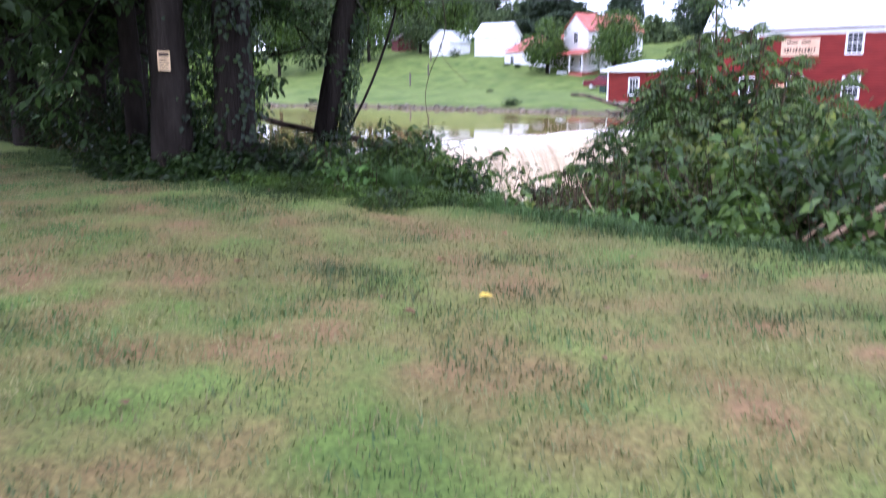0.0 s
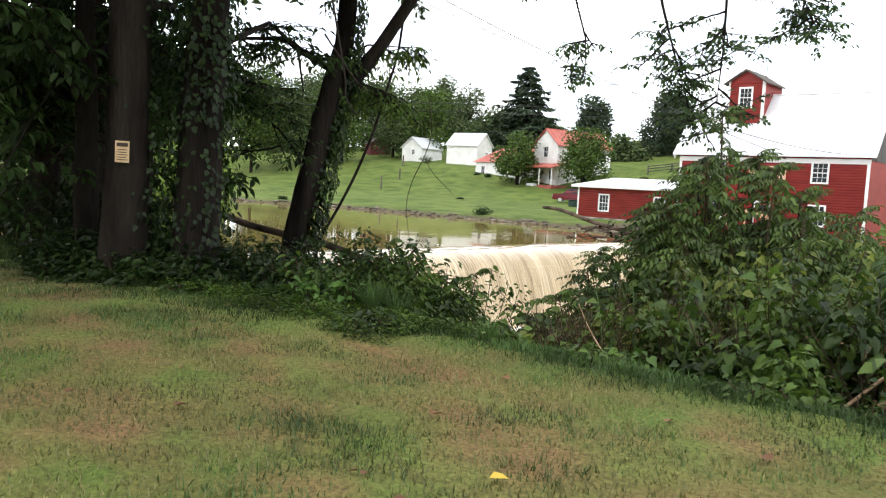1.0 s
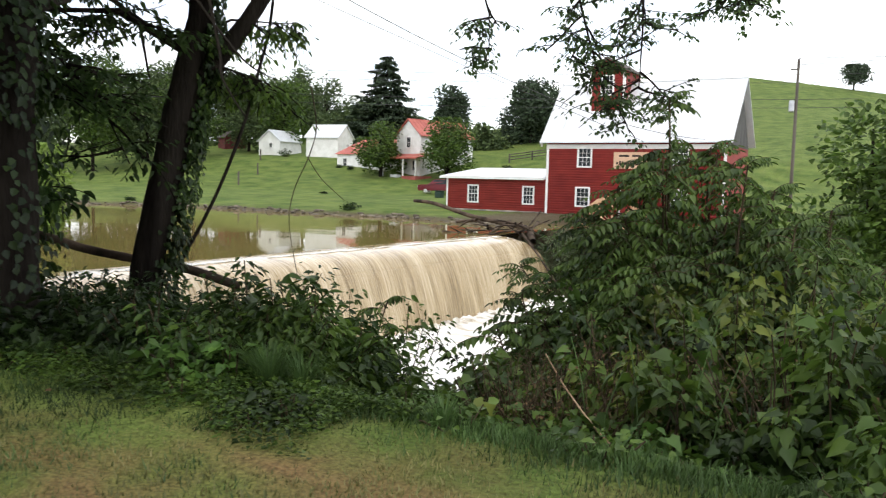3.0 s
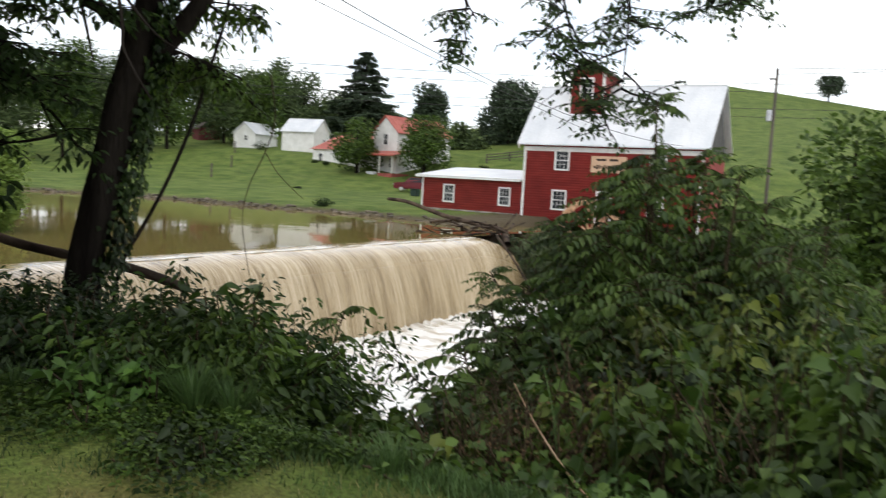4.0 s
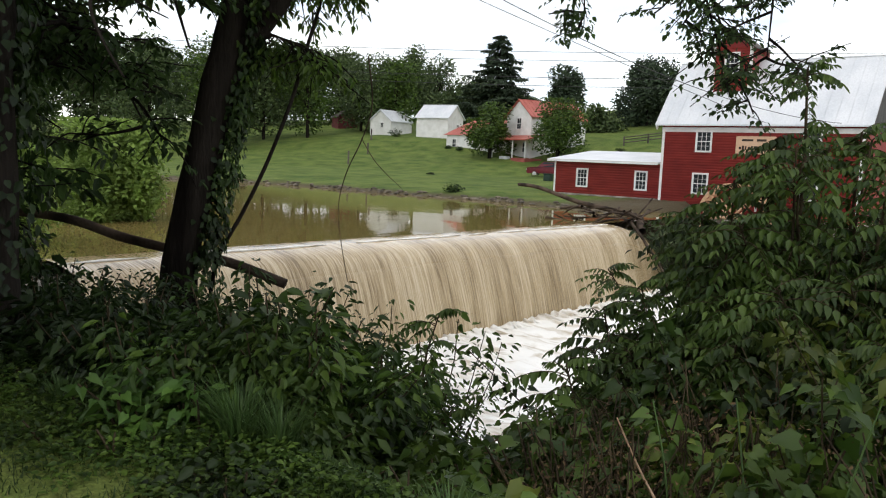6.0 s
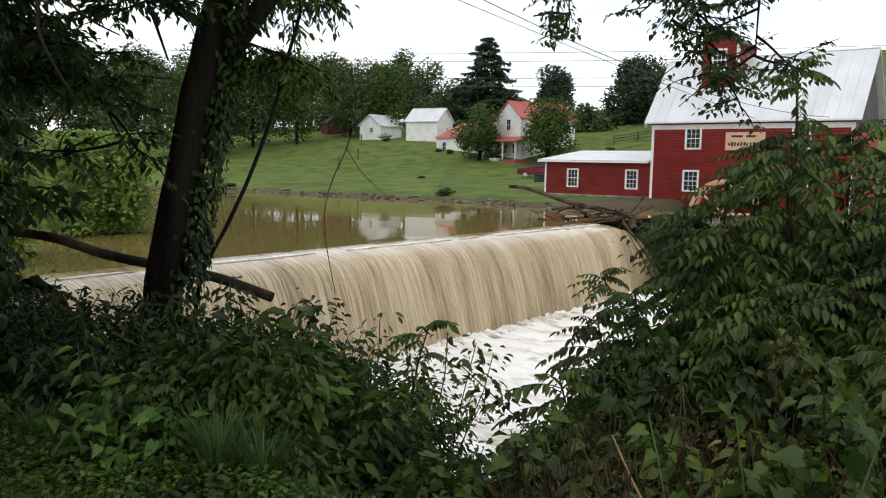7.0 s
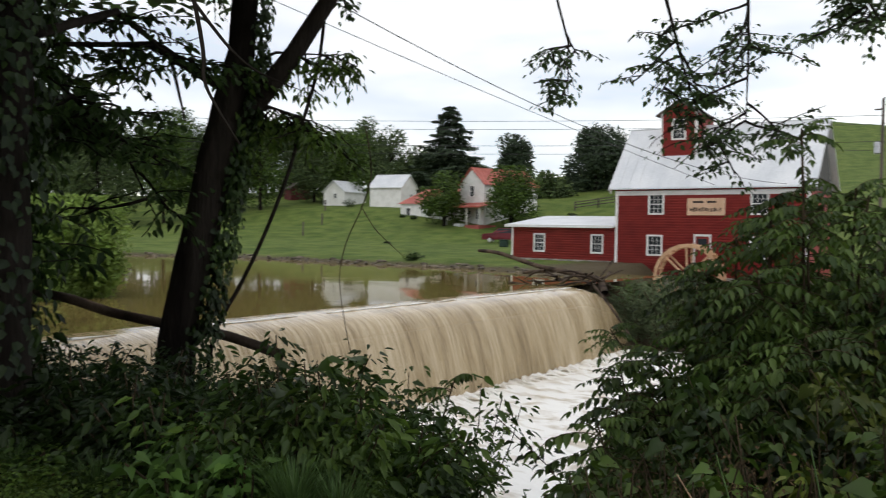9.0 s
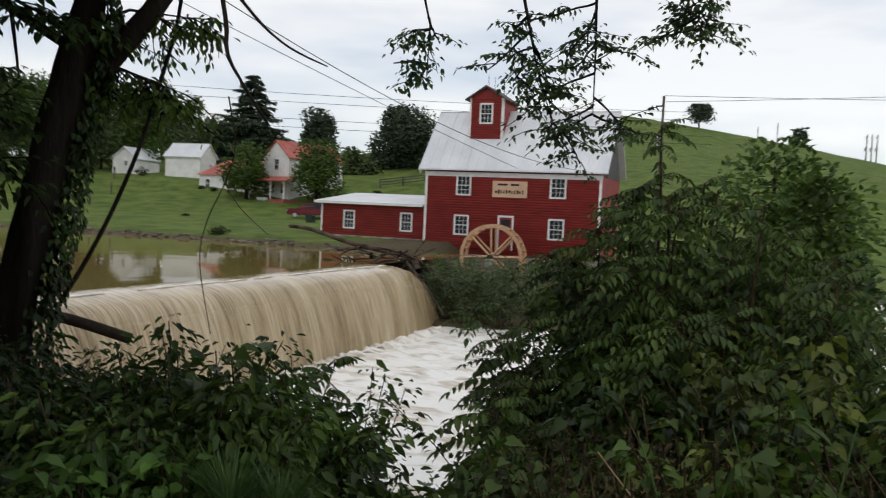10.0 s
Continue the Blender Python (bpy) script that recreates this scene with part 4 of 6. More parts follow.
# ---- plants ----
def clump_tree(name, label, x, y, base_z, top_z, radius, n, size, material, seed, squash=1.0, conifer=False, trunk_r=0.25, bare=0.15, group="far trees"):
    """A tree seen from afar: trunk, limbs, and a crown of many leaf sprays in uneven lobes with gaps."""
    rng = random.Random(seed)
    t = thing(name, label, "tree", pose(x, y, base_z), group)
    H = top_z - base_z
    tb = Tubes(6)
    tb.add([(0, 0, -0.5), (rng.uniform(-.2, .2), rng.uniform(-.2, .2), H * 0.5), (0, 0, H * 0.92)], [trunk_r, trunk_r * 0.7, trunk_r * 0.15])
    lv = Leaves()
    if conifer:
        tiers = int(H / 0.75)
        for i in range(tiers):
            f = i / tiers
            boughs = int(6 + 7 * (1 - f))
            for k in range(boughs):
                a, z = (k + rng.uniform(-0.4, 0.4)) * 6.283 / boughs, H * (0.06 + 0.93 * f) + rng.uniform(-0.3, 0.3)
                r = (radius * (1 - f) ** 0.85 + 0.25) * rng.uniform(0.5, 1.12)
                out = Vector((math.cos(a), math.sin(a), 0))
                tb.add([(0, 0, z), tuple(out * r * 0.6 + Vector((0, 0, z - 0.16 * r))), tuple(out * r + Vector((0, 0, z - 0.12 * r)))], [0.05, 0.03, 0.01])
                for _ in range(max(6, int(n / tiers / boughs * (0.3 + 1.4 * (1 - f))))):
                    u = rng.uniform(0.1, 1.03) ** 0.7
                    p = out * r * u + Vector((-out.y, out.x, 0)) * rng.gauss(0, 0.2 * r * (1.15 - u) + 0.1) + Vector((0, 0, z - 0.2 * r * u + 0.08 * r * u * u - abs(rng.gauss(0, 0.16))))
                    lv.add(p, out + any_way(rng) * 0.7 + Vector((0, 0, -0.3)), (rng.uniform(-.5, .5), rng.uniform(-.5, .5), 1), size * rng.uniform(0.4, 0.9), size * 0.3)
    else:
        lobes = []
        for _ in range(16):
            a, h = rng.uniform(0, 6.283), rng.uniform(0, 1)
            rr = radius * rng.uniform(0.25, 0.72) * (1 - 0.5 * h * h)
            lobes.append((Vector((math.cos(a) * rr, math.sin(a) * rr, H * (bare + (1 - bare) * (0.12 + 0.72 * h)))), radius * rng.uniform(0.3, 0.5)))
        lobes.append((Vector((0, 0, H - radius * 0.42)), radius * 0.45))
        for c, r in lobes:
            tb.add([(0, 0, max(0.2, c.z * 0.55)), tuple(c * 0.6 + Vector((0, 0, c.z * 0.25))), tuple(c)], [trunk_r * 0.45, trunk_r * 0.25, 0.03])
        for _ in range(n):
            c, r = rng.choice(lobes)
            d = Vector((rng.gauss(0, 1), rng.gauss(0, 1), rng.gauss(0, 1))).normalized()
            p = c + d * r * rng.uniform(0.45, 1.06) * Vector((1, 1, squash)).z
            p.z = min(p.z, H)
            lv.add(p, (d + any_way(rng)).normalized(), d + any_way(rng, 1) * 0.8 + Vector((0, 0, 0.6)), size * rng.uniform(0.6, 1.4), size * rng.uniform(0.4, 0.8))
    part("trunk", tb.mesh("trunk", M["bark"]), t)
    part("crown", lv.mesh("crown", material), t)
    return t


clump_tree("spruce", "tall dark spruce tree behind white buildings", -57.5, 60.5, 7.5, 23.6, 8.8, 14000, 1.0, M["conifer"], 11, conifer=True)
clump_tree("cedar", "dense dark conical tree on the pasture", -84.0, 124.5, 12.5, 26.2, 6.6, 6000, 0.75, M["conifer"], 12, bare=0.0)
clump_tree("maple", "broad dark round-crowned tree by the fence", -31.2, 60.5, 5.4, 18.2, 6.5, 11000, 0.48, M["conifer"], 13, bare=0.1)
clump_tree("small_tree", "small round pasture tree", -34.8, 53.5, 4.6, 11.0, 3.6, 3400, 0.55, M["hazy_far_leaf"], 14)
clump_tree("yard_tree", "leafy yard tree in front of the farmhouse", -37.0, 31.5, gz(-37.0, 31.5), 9.7, 3.3, 4600, 0.32, M["leaf_mid"], 15, bare=0.12)
clump_tree("yard_tree", "spreading green yard tree in front of the farmhouse", -28.0, 32.2, gz(-28.0, 32.2), 9.9, 4.7, 7000, 0.30, M["leaf_mid"], 16, bare=0.1)
clump_tree("hill_tree", "lone spreading tree on the grassy hill", 3.0, 149.0, gz(3.0, 149.0), 30.2, 4.0, 2000, 0.5, M["conifer"], 17, bare=0.35)
clump_tree("hill_tree", "low rounded tree on the grassy hill", 24.5, 150.0, gz(24.5, 150.0) - 1.5, 25.0, 2.6, 500, 0.9, M["conifer"], 18, bare=0.0)
clump_tree("bush_tree", "big dense green tree beside the river", 19.5, -26.5, -2.2, 4.7, 2.6, 15000, 0.19, M["leaf_mid"], 19, bare=0.02, trunk_r=0.16)
clump_tree("bush_tree", "dense green riverside tree", 20.4, -25.4, -2.4, 3.1, 2.0, 9000, 0.2, M["leaf"], 20, bare=0.02, trunk_r=0.15)
clump_tree("willow", "pale feathery willow leaning over the pond", -4.4, -32.6, 0.1, 3.5, 2.7, 22000, 0.15, M["willow"], 21, bare=0.0, trunk_r=0.1)
clump_tree("willow", "pale feathery willow leaning over the pond", 1.2, -38.0, 0.2, 2.6, 1.9, 10000, 0.15, M["willow"], 22, bare=0.0, trunk_r=0.1)
# mixed wood behind the sheds
rngf = random.Random(30)
for i in range(52):
    f = (i + rngf.uniform(-0.4, 0.4)) / 51
    bearing, far_off = radians(35.0 + 46 * f), rngf.uniform(138, 172)
    bx, by = 20.4 - far_off * math.sin(bearing), -45.5 + far_off * math.cos(bearing)
    b = gz(bx, by)
    clump_tree("wood_tree", "broadleaf tree in the wood edge behind the meadow", bx, by, b, 2.75 + far_off * rngf.uniform(0.108, 0.142) * (0.72 if f < 0.1 else 1), rngf.uniform(4.2, 6.2), 3600, 0.5, M["hazy_far_leaf"], 100 + i, bare=0.0, group="wood edge")


# lighter trees standing before the wood, round the little barn
for i, (bearing, far_off, top, r) in enumerate(((43.6, 122, 17.6, 5.6), (45.9, 126, 18.4, 6.0), (49.6, 118, 18.6, 6.2), (52.6, 120, 17.8, 6.0), (56.0, 116, 18.5, 6.4), (60.0, 118, 18.0, 6.4))):
    bx, by = 20.4 - far_off * math.sin(radians(bearing)), -45.5 + far_off * math.cos(radians(bearing))
    clump_tree("meadow_tree", "feathery light green tree at the wood edge", bx, by, gz(bx, by), top, r, 4200, 0.46, M["hazy_far_leaf"] if i % 2 else M["leaf_mid"], 170 + i, bare=0.04, group="wood edge")


def shrub(name, label, x, y, h, r, stems, leaves, length, width, material, seed, z=None, droop=0.2, stem_mat="twig", fill=0.2, group="bank shrubs", lean=(0, 0), fine=False):
    """Many bent stems from one foot, with leaves set along them."""
    rng = random.Random(seed)
    z = gz(x, y) if z is None else z
    t = thing(name, label, "shrub", pose(x, y, z), group)
    tb, lv = Tubes(4), Leaves()
    for _ in range(stems):
        a, out = rng.uniform(0, 6.283), rng.uniform(0.1, 1) ** 0.7
        d = Vector((math.cos(a) * out * r / h + lean[0], math.sin(a) * out * r / h + lean[1], 1))
        L = max(0.25, h - 0.08) * rng.uniform(0.6, 1.0) * (1 + 0.12 * out)
        pts = bend(rng, (math.cos(a) * r * 0.25 * out, math.sin(a) * r * 0.25 * out, -0.1), d, L, 6, 0.16, -0.06 * out)
        tb.add(pts, [0.009 * (1 - 0.75 * i / 6) + 0.002 for i in range(7)])
        for _ in range(leaves // stems):
            f = rng.uniform(fill, 1) ** 0.8
            p, dd = along(pts, f)
            w = any_way(rng, 0.35)
            tw = rng.uniform(0.03, 0.26) * (1.15 - f * 0.6)
            p2 = p + w * tw + Vector((0, 0, rng.uniform(-0.05, 0.08)))
            s = rng.uniform(0.35, 0.85) if rng.random() < 0.72 else rng.uniform(0.8, 1.3)
            lv.add(p2, w + Vector((0, 0, -droop + rng.uniform(-.6, .3))), Vector((rng.uniform(-.9, .9), rng.uniform(-.9, .9), 1)), length * s, width * s)
    tagged(part("stem_mass", tb.mesh("stem_mass", M[stem_mat]), t), kind="stuff")
    part("foliage", lv.mesh("foliage", material, fine=fine), t)
    return t


def pinnate(lv, tb, rng, p, d, L, pairs, ll, lw, sag):
    """A long compound leaf: paired leaflets along a drooping midrib."""
    d = Vector(d).normalized()
    pts = [Vector(p)]
    for i in range(8):
        d = (d + Vector((0, 0, -sag / 8))).normalized()
        pts.append(pts[-1] + d * L / 8)
    tb.add(pts, [0.005 - 0.0005 * i for i in range(9)])
    for i in range(pairs):
        f = 0.2 + 0.78 * i / (pairs - 1)
        q, dd = along(pts, f)
        side = dd.cross(Vector((0, 0, 1)))
        side = side.normalized() if side.length > 0.05 else Vector((1, 0, 0))
        k = (1 - 0.4 * abs(f - 0.5) * 2) * rng.uniform(0.85, 1.1)
        for s in (-1, 1):
            lv.add(q, side * s + dd * rng.uniform(0.2, 0.5) + Vector((0, 0, -rng.uniform(0.5, 1.15))), Vector((rng.uniform(-.3, .3), rng.uniform(-.3, .3), 1)) + side * s * 0.4, ll * k, lw * k)
    q, dd = along(pts, 1.0)
    lv.add(q, dd, Vector((0, 0, 1)), ll, lw)


def sumac(x, y, top, lean, n_leaf, seed, L=0.5, branches=3, material="sumac_leaf", spread=0.3, label="young tree with long drooping compound leaves"):
    rng = random.Random(seed)
    z = gz(x, y)
    t = thing("sumac_sapling", label, "tree", pose(x, y, z), "sumac saplings")
    tb, lv, rib = Tubes(6), Leaves(), Tubes(3)
    h = top - z
    stem = [Vector((lean[0] * f * f, lean[1] * f * f, -0.1 + (h + 0.1) * f)) + Vector((rng.uniform(-.03, .03), rng.uniform(-.03, .03), 0)) for f in np.linspace(0, 1, 8)]
    tb.add(stem, [0.008 * h * (1 - 0.85 * i / 7) + 0.003 for i in range(8)])
    axes = [(stem, 1.0)]
    for b in range(branches):
        f = rng.uniform(0.25, 0.7)
        p, d = along(stem, f)
        a = rng.uniform(-1.75, 1.75) if x < 18.6 else rng.uniform(0, 6.283)
        br = bend(rng, p, d * 0.9 + Vector((math.cos(a), math.sin(a), 0)) * (0.5 + spread), h * (1 - f) * rng.uniform(0.6, 0.95), 5, 0.1)
        bt = Tubes(5)
        bt.add(br, [0.004 * h * (1 - 0.8 * i / 5) + 0.002 for i in range(6)])
        part("branch", bt.mesh("branch", M["twig"]), t)
        axes.append((br, 0.7))
    for pts, share in axes:
        for i in range(int(n_leaf * share)):
            f = 0.3 + 0.7 * (i + 0.5) / (n_leaf * share)
            p, d = along(pts, min(f, 0.999))
            a = i * 2.4 + rng.uniform(-.4, .4)
            up = 0.55 if f > 0.85 else 0.25
            pinnate(lv, rib, rng, p, (math.cos(a), math.sin(a), up), L * rng.uniform(0.7, 1.1) * (0.55 if f > 0.96 else 1), 7, 0.115, 0.054, 1.35)
        tip, d = along(pts, 0.999)
        for i in range(7):
            a = i * 0.9 + rng.uniform(-.3, .3)
            pinnate(lv, rib, rng, tip - d * 0.03 * i, (math.cos(a), math.sin(a), 1.3 - 0.16 * i), L * (0.4 + 0.07 * i), 6, 0.09, 0.038, 1.1)
    part("stem", tb.mesh("stem", M["twig"]), t)
    tagged(part("leaf_rib", rib.mesh("leaf_rib", M["twig"]), t), kind="stuff")
    part("foliage", lv.mesh("foliage", M[material]), t)


# saplings on the steep bank
for sx, sy, top, ln, nl, sd, br in ((18.5, -38.75, 3.6, (0.04, -0.1), 30, 41, 2), (18.5, -39.2, 2.87, (-0.1, -0.1), 34, 42, 6), (18.95, -38.1, 2.62, (0.3, 0.1), 34, 43, 6),
                                    (18, -39.6, 1.85, (-0.35, -0.1), 26, 44, 3), (18.4, -38.8, 3.02, (-0.1, -0.1), 38, 45, 7), (19.3, -38.7, 2.67, (0.2, 0), 34, 46, 6), (18.2, -38.4, 2.92, (-.1, .1), 34, 47, 6),
                                    (18.7, -39.5, 2.97, (0, -.1), 34, 49, 6), (18.3, -38.2, 3.12, (0, .1), 38, 50, 6), (18.4, -39.9, 2.42, (0, -.1), 30, 51, 5), (18.8, -38.6, 3.12, (.1, 0), 36, 52, 7), (19.8, -38.4, 2.52, (.2, 0), 30, 53, 5),
                                    (19.3, -39.4, 2.92, (0.1, 0), 34, 55, 6), (20, -39, 2.42, (0.1, 0), 26, 56, 5), (19.8, -40, 2.42, (0.1, 0), 26, 57, 5), (17.75, -40.3, 1.4, (-0.2, 0.1), 26, 58, 3), (17.7, -39.9, 1.65, (-0.25, 0), 30, 59, 4), (18.05, -41, 1.45, (-0.25, 0), 22, 60, 3),
                                    (17.9, -39.2, 2.15, (-0.15, 0.1), 34, 401, 4), (18.9, -38.9, 3.05, (0.1, 0), 36, 403, 6), (18.6, -38.4, 3.02, (0, 0), 36, 404, 6), (19.1, -39.0, 2.95, (0.1, 0), 36, 405, 6), (18.2, -38.9, 2.7, (-0.2, 0), 36, 406, 6), (18.0, -39.0, 2.2, (-0.1, 0), 36, 407, 4), (19.5, -39.2, 2.7, (0.1, 0), 32, 408, 6)):
    sumac(sx, sy, top, ln, nl, sd, branches=br)
sumac(16.0, -40.6, 1.5, (0.25, 0.1), 8, 48, L=0.4, branches=2, label="small sapling with drooping compound leaves among the hedge")

# hedge along the bank: broadleaf weeds and brambles, shorter towards the gap over the dam; (x, y, top, spread, leaves)
S = 200
for hx, hy, top, hr, nl in ((15.3, -42.9, 2.03, 0.7, 1300), (15.9, -42.8, 1.95, 0.65, 1300), (16.4, -42.85, 1.98, 0.5, 900), (16.5, -42.4, 2.12, 0.6, 1400), (17, -42.7, 2.02, 0.42, 1300), (17.02, -42.2, 1.86, 0.45, 1400),
                            (15, -42.3, 1.8, 0.8, 1300), (14.5, -42.9, 2.06, 0.8, 1300), (15.6, -41.8, 1.78, 0.8, 1300), (14.2, -41.7, 1.73, 0.8, 1200), (16.3, -41.5, 1.75, 0.7, 1300), (17.4, -42.5, 1.42, 0.4, 1000), (17.4, -41.6, 0.95, 0.45, 900),
                            (13.6, -43, 1.93, 0.8, 1200), (13, -42.2, 1.88, 0.9, 1200), (16, -43.1, 1.92, 0.4, 700), (17.55, -42.25, 1.34, 0.4, 900), (15, -41, 1.68, 0.8, 1100), (16.2, -40.8, 1.45, 0.8, 1000), (16.7, -43, 1.9, 0.4, 900), (17.25, -42.9, 1.64, 0.38, 900)):
    S += 1
    # shade is in the leaf colour west of 16.2, lighter greens where lit
    shrub("bank_shrub", "green broadleaf shrub on the river bank, toned for shade", hx, hy, top - gz(hx, hy), hr, 32, int(nl * 2.6), 0.096, 0.041, M["leaf_shaded" if hx < 16.2 else ("leaf", "leaf_mid")[S % 2]], S, droop=0.35)
# broad-leaved tuft standing out of the hedge
shrub("vine_tuft", "broad-leaved vine tip rising out of the hedge", 16.64, -42.41, 2.14 - gz(16.64, -42.41), 0.2, 6, 34, 0.16, 0.15, M["leaf_mid"], 260, droop=0.1, fill=0.85, fine=True)
# low weeds under the gap, then the tall tangle of vines and seeded weeds further east
for hx, hy, top, hr, nl, mt, ll, lw in ((17.8, -42.9, 1.44, 0.45, 1000, "leaf_mid", 0.12, 0.09), (18.3, -42.75, 1.48, 0.5, 1100, "leaf_mid", 0.13, 0.1), (18.0, -42.3, 1.36, 0.5, 1100, "leaf", 0.13, 0.09), (18.6, -42.2, 1.58, 0.5, 1200, "leaf_mid", 0.13, 0.1),
                                        (18.9, -42.9, 1.45, 0.45, 800, "leaf_mid", 0.12, 0.09), (18.25, -41.6, 1.25, 0.5, 1200, "leaf", 0.12, 0.08), (18.75, -41.5, 1.45, 0.45, 1300, "leaf_brown", 0.07, 0.03), (19.0, -41.7, 1.7, 0.6, 1300, "leaf_yellow", 0.12, 0.09),
                                        (19.5, -42.4, 1.6, 0.6, 1200, "leaf_bright", 0.1, 0.08), (19.8, -41.6, 2.0, 0.65, 1500, "leaf_mid", 0.13, 0.1), (19.3, -41.0, 2.0, 0.6, 1500, "leaf", 0.13, 0.09), (18.8, -40.9, 1.75, 0.6, 1400, "leaf_brown", 0.08, 0.035),
                                        (20.2, -42.4, 1.7, 0.6, 1200, "leaf", 0.13, 0.1), (20.5, -41.6, 2.2, 0.7, 1500, "leaf_mid", 0.13, 0.09), (20.0, -40.8, 2.35, 0.7, 1600, "leaf_yellow", 0.11, 0.08), (21.0, -42.3, 1.9, 0.7, 1400, "leaf_mid", 0.13, 0.1),
                                        (21.3, -41.3, 2.4, 0.8, 1600, "leaf", 0.13, 0.08), (21.8, -42.0, 2.0, 0.8, 1400, "leaf_mid", 0.13, 0.1), (22.6, -42.8, 1.6, 0.7, 1000, "leaf_bright", 0.13, 0.09), (23.2, -41.9, 2.1, 0.9, 1300, "leaf", 0.13, 0.08),
                                        (24.4, -42.2, 2.0, 0.9, 1200, "leaf_mid", 0.13, 0.09), (20.8, -40.4, 2.2, 0.8, 1600, "leaf_mid", 0.12, 0.08), (19.0, -40.1, 2.1, 0.7, 1600, "leaf", 0.13, 0.08), (18.2, -40.7, 1.3, 0.55, 1400, "leaf_mid", 0.13, 0.09),
                                        (19.7, -39.9, 2.3, 0.7, 1600, "leaf_yellow", 0.11, 0.07), (18.4, -39.6, 2.1, 0.7, 1600, "leaf", 0.12, 0.07), (19.1, -39.2, 2.5, 0.8, 1700, "leaf", 0.12, 0.07), (18.4, -40.1, 1.5, 0.45, 1300, "leaf", 0.12, 0.07), (20.3, -39.2, 2.1, 0.9, 1600, "leaf_mid", 0.12, 0.07),
                                        (22.2, -40.8, 2.5, 0.9, 1400, "leaf", 0.13, 0.08), (21.4, -39.6, 2.2, 1.0, 1400, "leaf", 0.13, 0.08)):
    S += 1
    shrub("bank_shrub", "tangled vine-covered shrub on the river bank" if mt != "leaf_brown" else "dry brown seeded weeds on the bank", hx, hy + (0.4 if hx > 17.7 and hy < -42.1 else 0), top - gz(hx, hy + (0.4 if hx > 17.7 and hy < -42.1 else 0)), hr, 26, int(nl * 2.0), ll * 0.82, lw * 0.8, M[mt], S, droop=0.45, fill=0.2, fine=lw > 0.06)
# dry brown seed heads on wiry stalks
for hx, hy, top in ((18.45, -42.1, 1.62), (18.7, -42.2, 1.62), (18.85, -42.3, 1.6), (19.05, -42.0, 1.72), (19.1, -42.35, 1.5), (19.45, -42.05, 1.7), (19.3, -41.5, 1.95), (18.55, -42.0, 1.6), (18.95, -42.15, 1.68), (18.75, -41.75, 1.75), (19.35, -41.8, 1.85), (20.2, -41.9, 2.0), (21.2, -42.0, 2.0), (22.0, -41.6, 2.1)):
    S += 1
    shrub("seeded_weed", "wiry dry brown weed full of seed heads", hx, hy, top - gz(hx, hy), 0.38, 44, 1300, 0.024, 0.012, M["seed_head"], S, droop=0.1, fill=0.45)
# pale nettles and long grass at the lawn's edge
for hx, hy, hh in ((16.75, -43.5, 0.5), (16.95, -43.3, 0.45), (16.55, -43.35, 0.45)):
    S += 1
    shrub("nettle_clump", "bright green leafy weeds at the lawn edge", hx, hy, hh, 0.22, 9, 130, 0.11, 0.065, M["leaf_bright"], S, droop=0.15, fill=0.3, fine=True)


re_ = random.Random(91)
for i in range(30):
    S += 1
    ex, ey = re_.uniform(14.6, 17.9), re_.uniform(-44.05, -43.35)
    shrub("edge_weed", "low dark leafy weeds in the shade at the lawn edge", ex, ey, re_.uniform(0.12, 0.26), 0.26, 12, 200, 0.07, 0.04, M["leaf" if i % 3 else "leaf_shaded"], S, fill=0.05, group="edge weeds")
for i in range(34):
    S += 1
    ex = 13.5 + i * 0.3 + re_.uniform(-0.1, 0.1)
    shrub("edge_weed", "low leafy weeds along the lawn edge", ex, -43.68 + re_.uniform(-0.12, 0.25) + 0.68 * float(smooth01(13.5, 18.0, ex)), re_.uniform(0.16, 0.34), 0.24, 12, 170, 0.075, 0.05, M[re_.choice(("leaf", "leaf_mid", "leaf_mid", "leaf_bright"))], S, fill=0.1, group="edge weeds")


def grass_tuft(x, y, n, h, r, seed, label="arching tuft of long grass"):
    rng = random.Random(seed)
    v, q = [], []
    for _ in range(n):
        a, o = rng.uniform(0, 6.283), rng.uniform(0, r)
        p = Vector((math.cos(a) * o * 0.4, math.sin(a) * o * 0.4, 0))
        d = Vector((math.cos(a), math.sin(a), 0))
        L, w = h * rng.uniform(0.6, 1.15), rng.uniform(0.002, 0.0042)
        s = Vector((-d.y, d.x, 0)) * w
        out = rng.uniform(0.2, 0.75)
        k = len(v)
        for f, ww in ((0, 1), (0.45, 0.9), (0.8, 0.6), (1, 0.1)):
            c = p + d * out * L * f * f + Vector((0, 0, L * (f - 0.42 * out * f * f)))
            v += [c - s * ww, c + s * ww]
        q += [(k, k + 1, k + 3, k + 2), (k + 2, k + 3, k + 5, k + 4), (k + 4, k + 5, k + 7, k + 6)]
    ob = tagged(new("grass_tuft", quads_of("grass_tuft", v, q, M["grass_long"])), label, "grass", "grass tufts")
    ob.location = (x, y, gz(x, y))


for i, (tx, ty, n, h) in enumerate(((17.3, -43.25, 160, 0.5), (17.5, -43.15, 120, 0.42), (17.15, -43.1, 90, 0.45), (18.6, -43.2, 70, 0.3), (19.6, -42.8, 70, 0.3), (16.2, -43.6, 60, 0.3), (20.6, -42.9, 70, 0.3), (15.6, -43.75, 60, 0.28))):
    grass_tuft(tx, ty, int(n * 1.5), h * 0.75, 0.22, 300 + i)

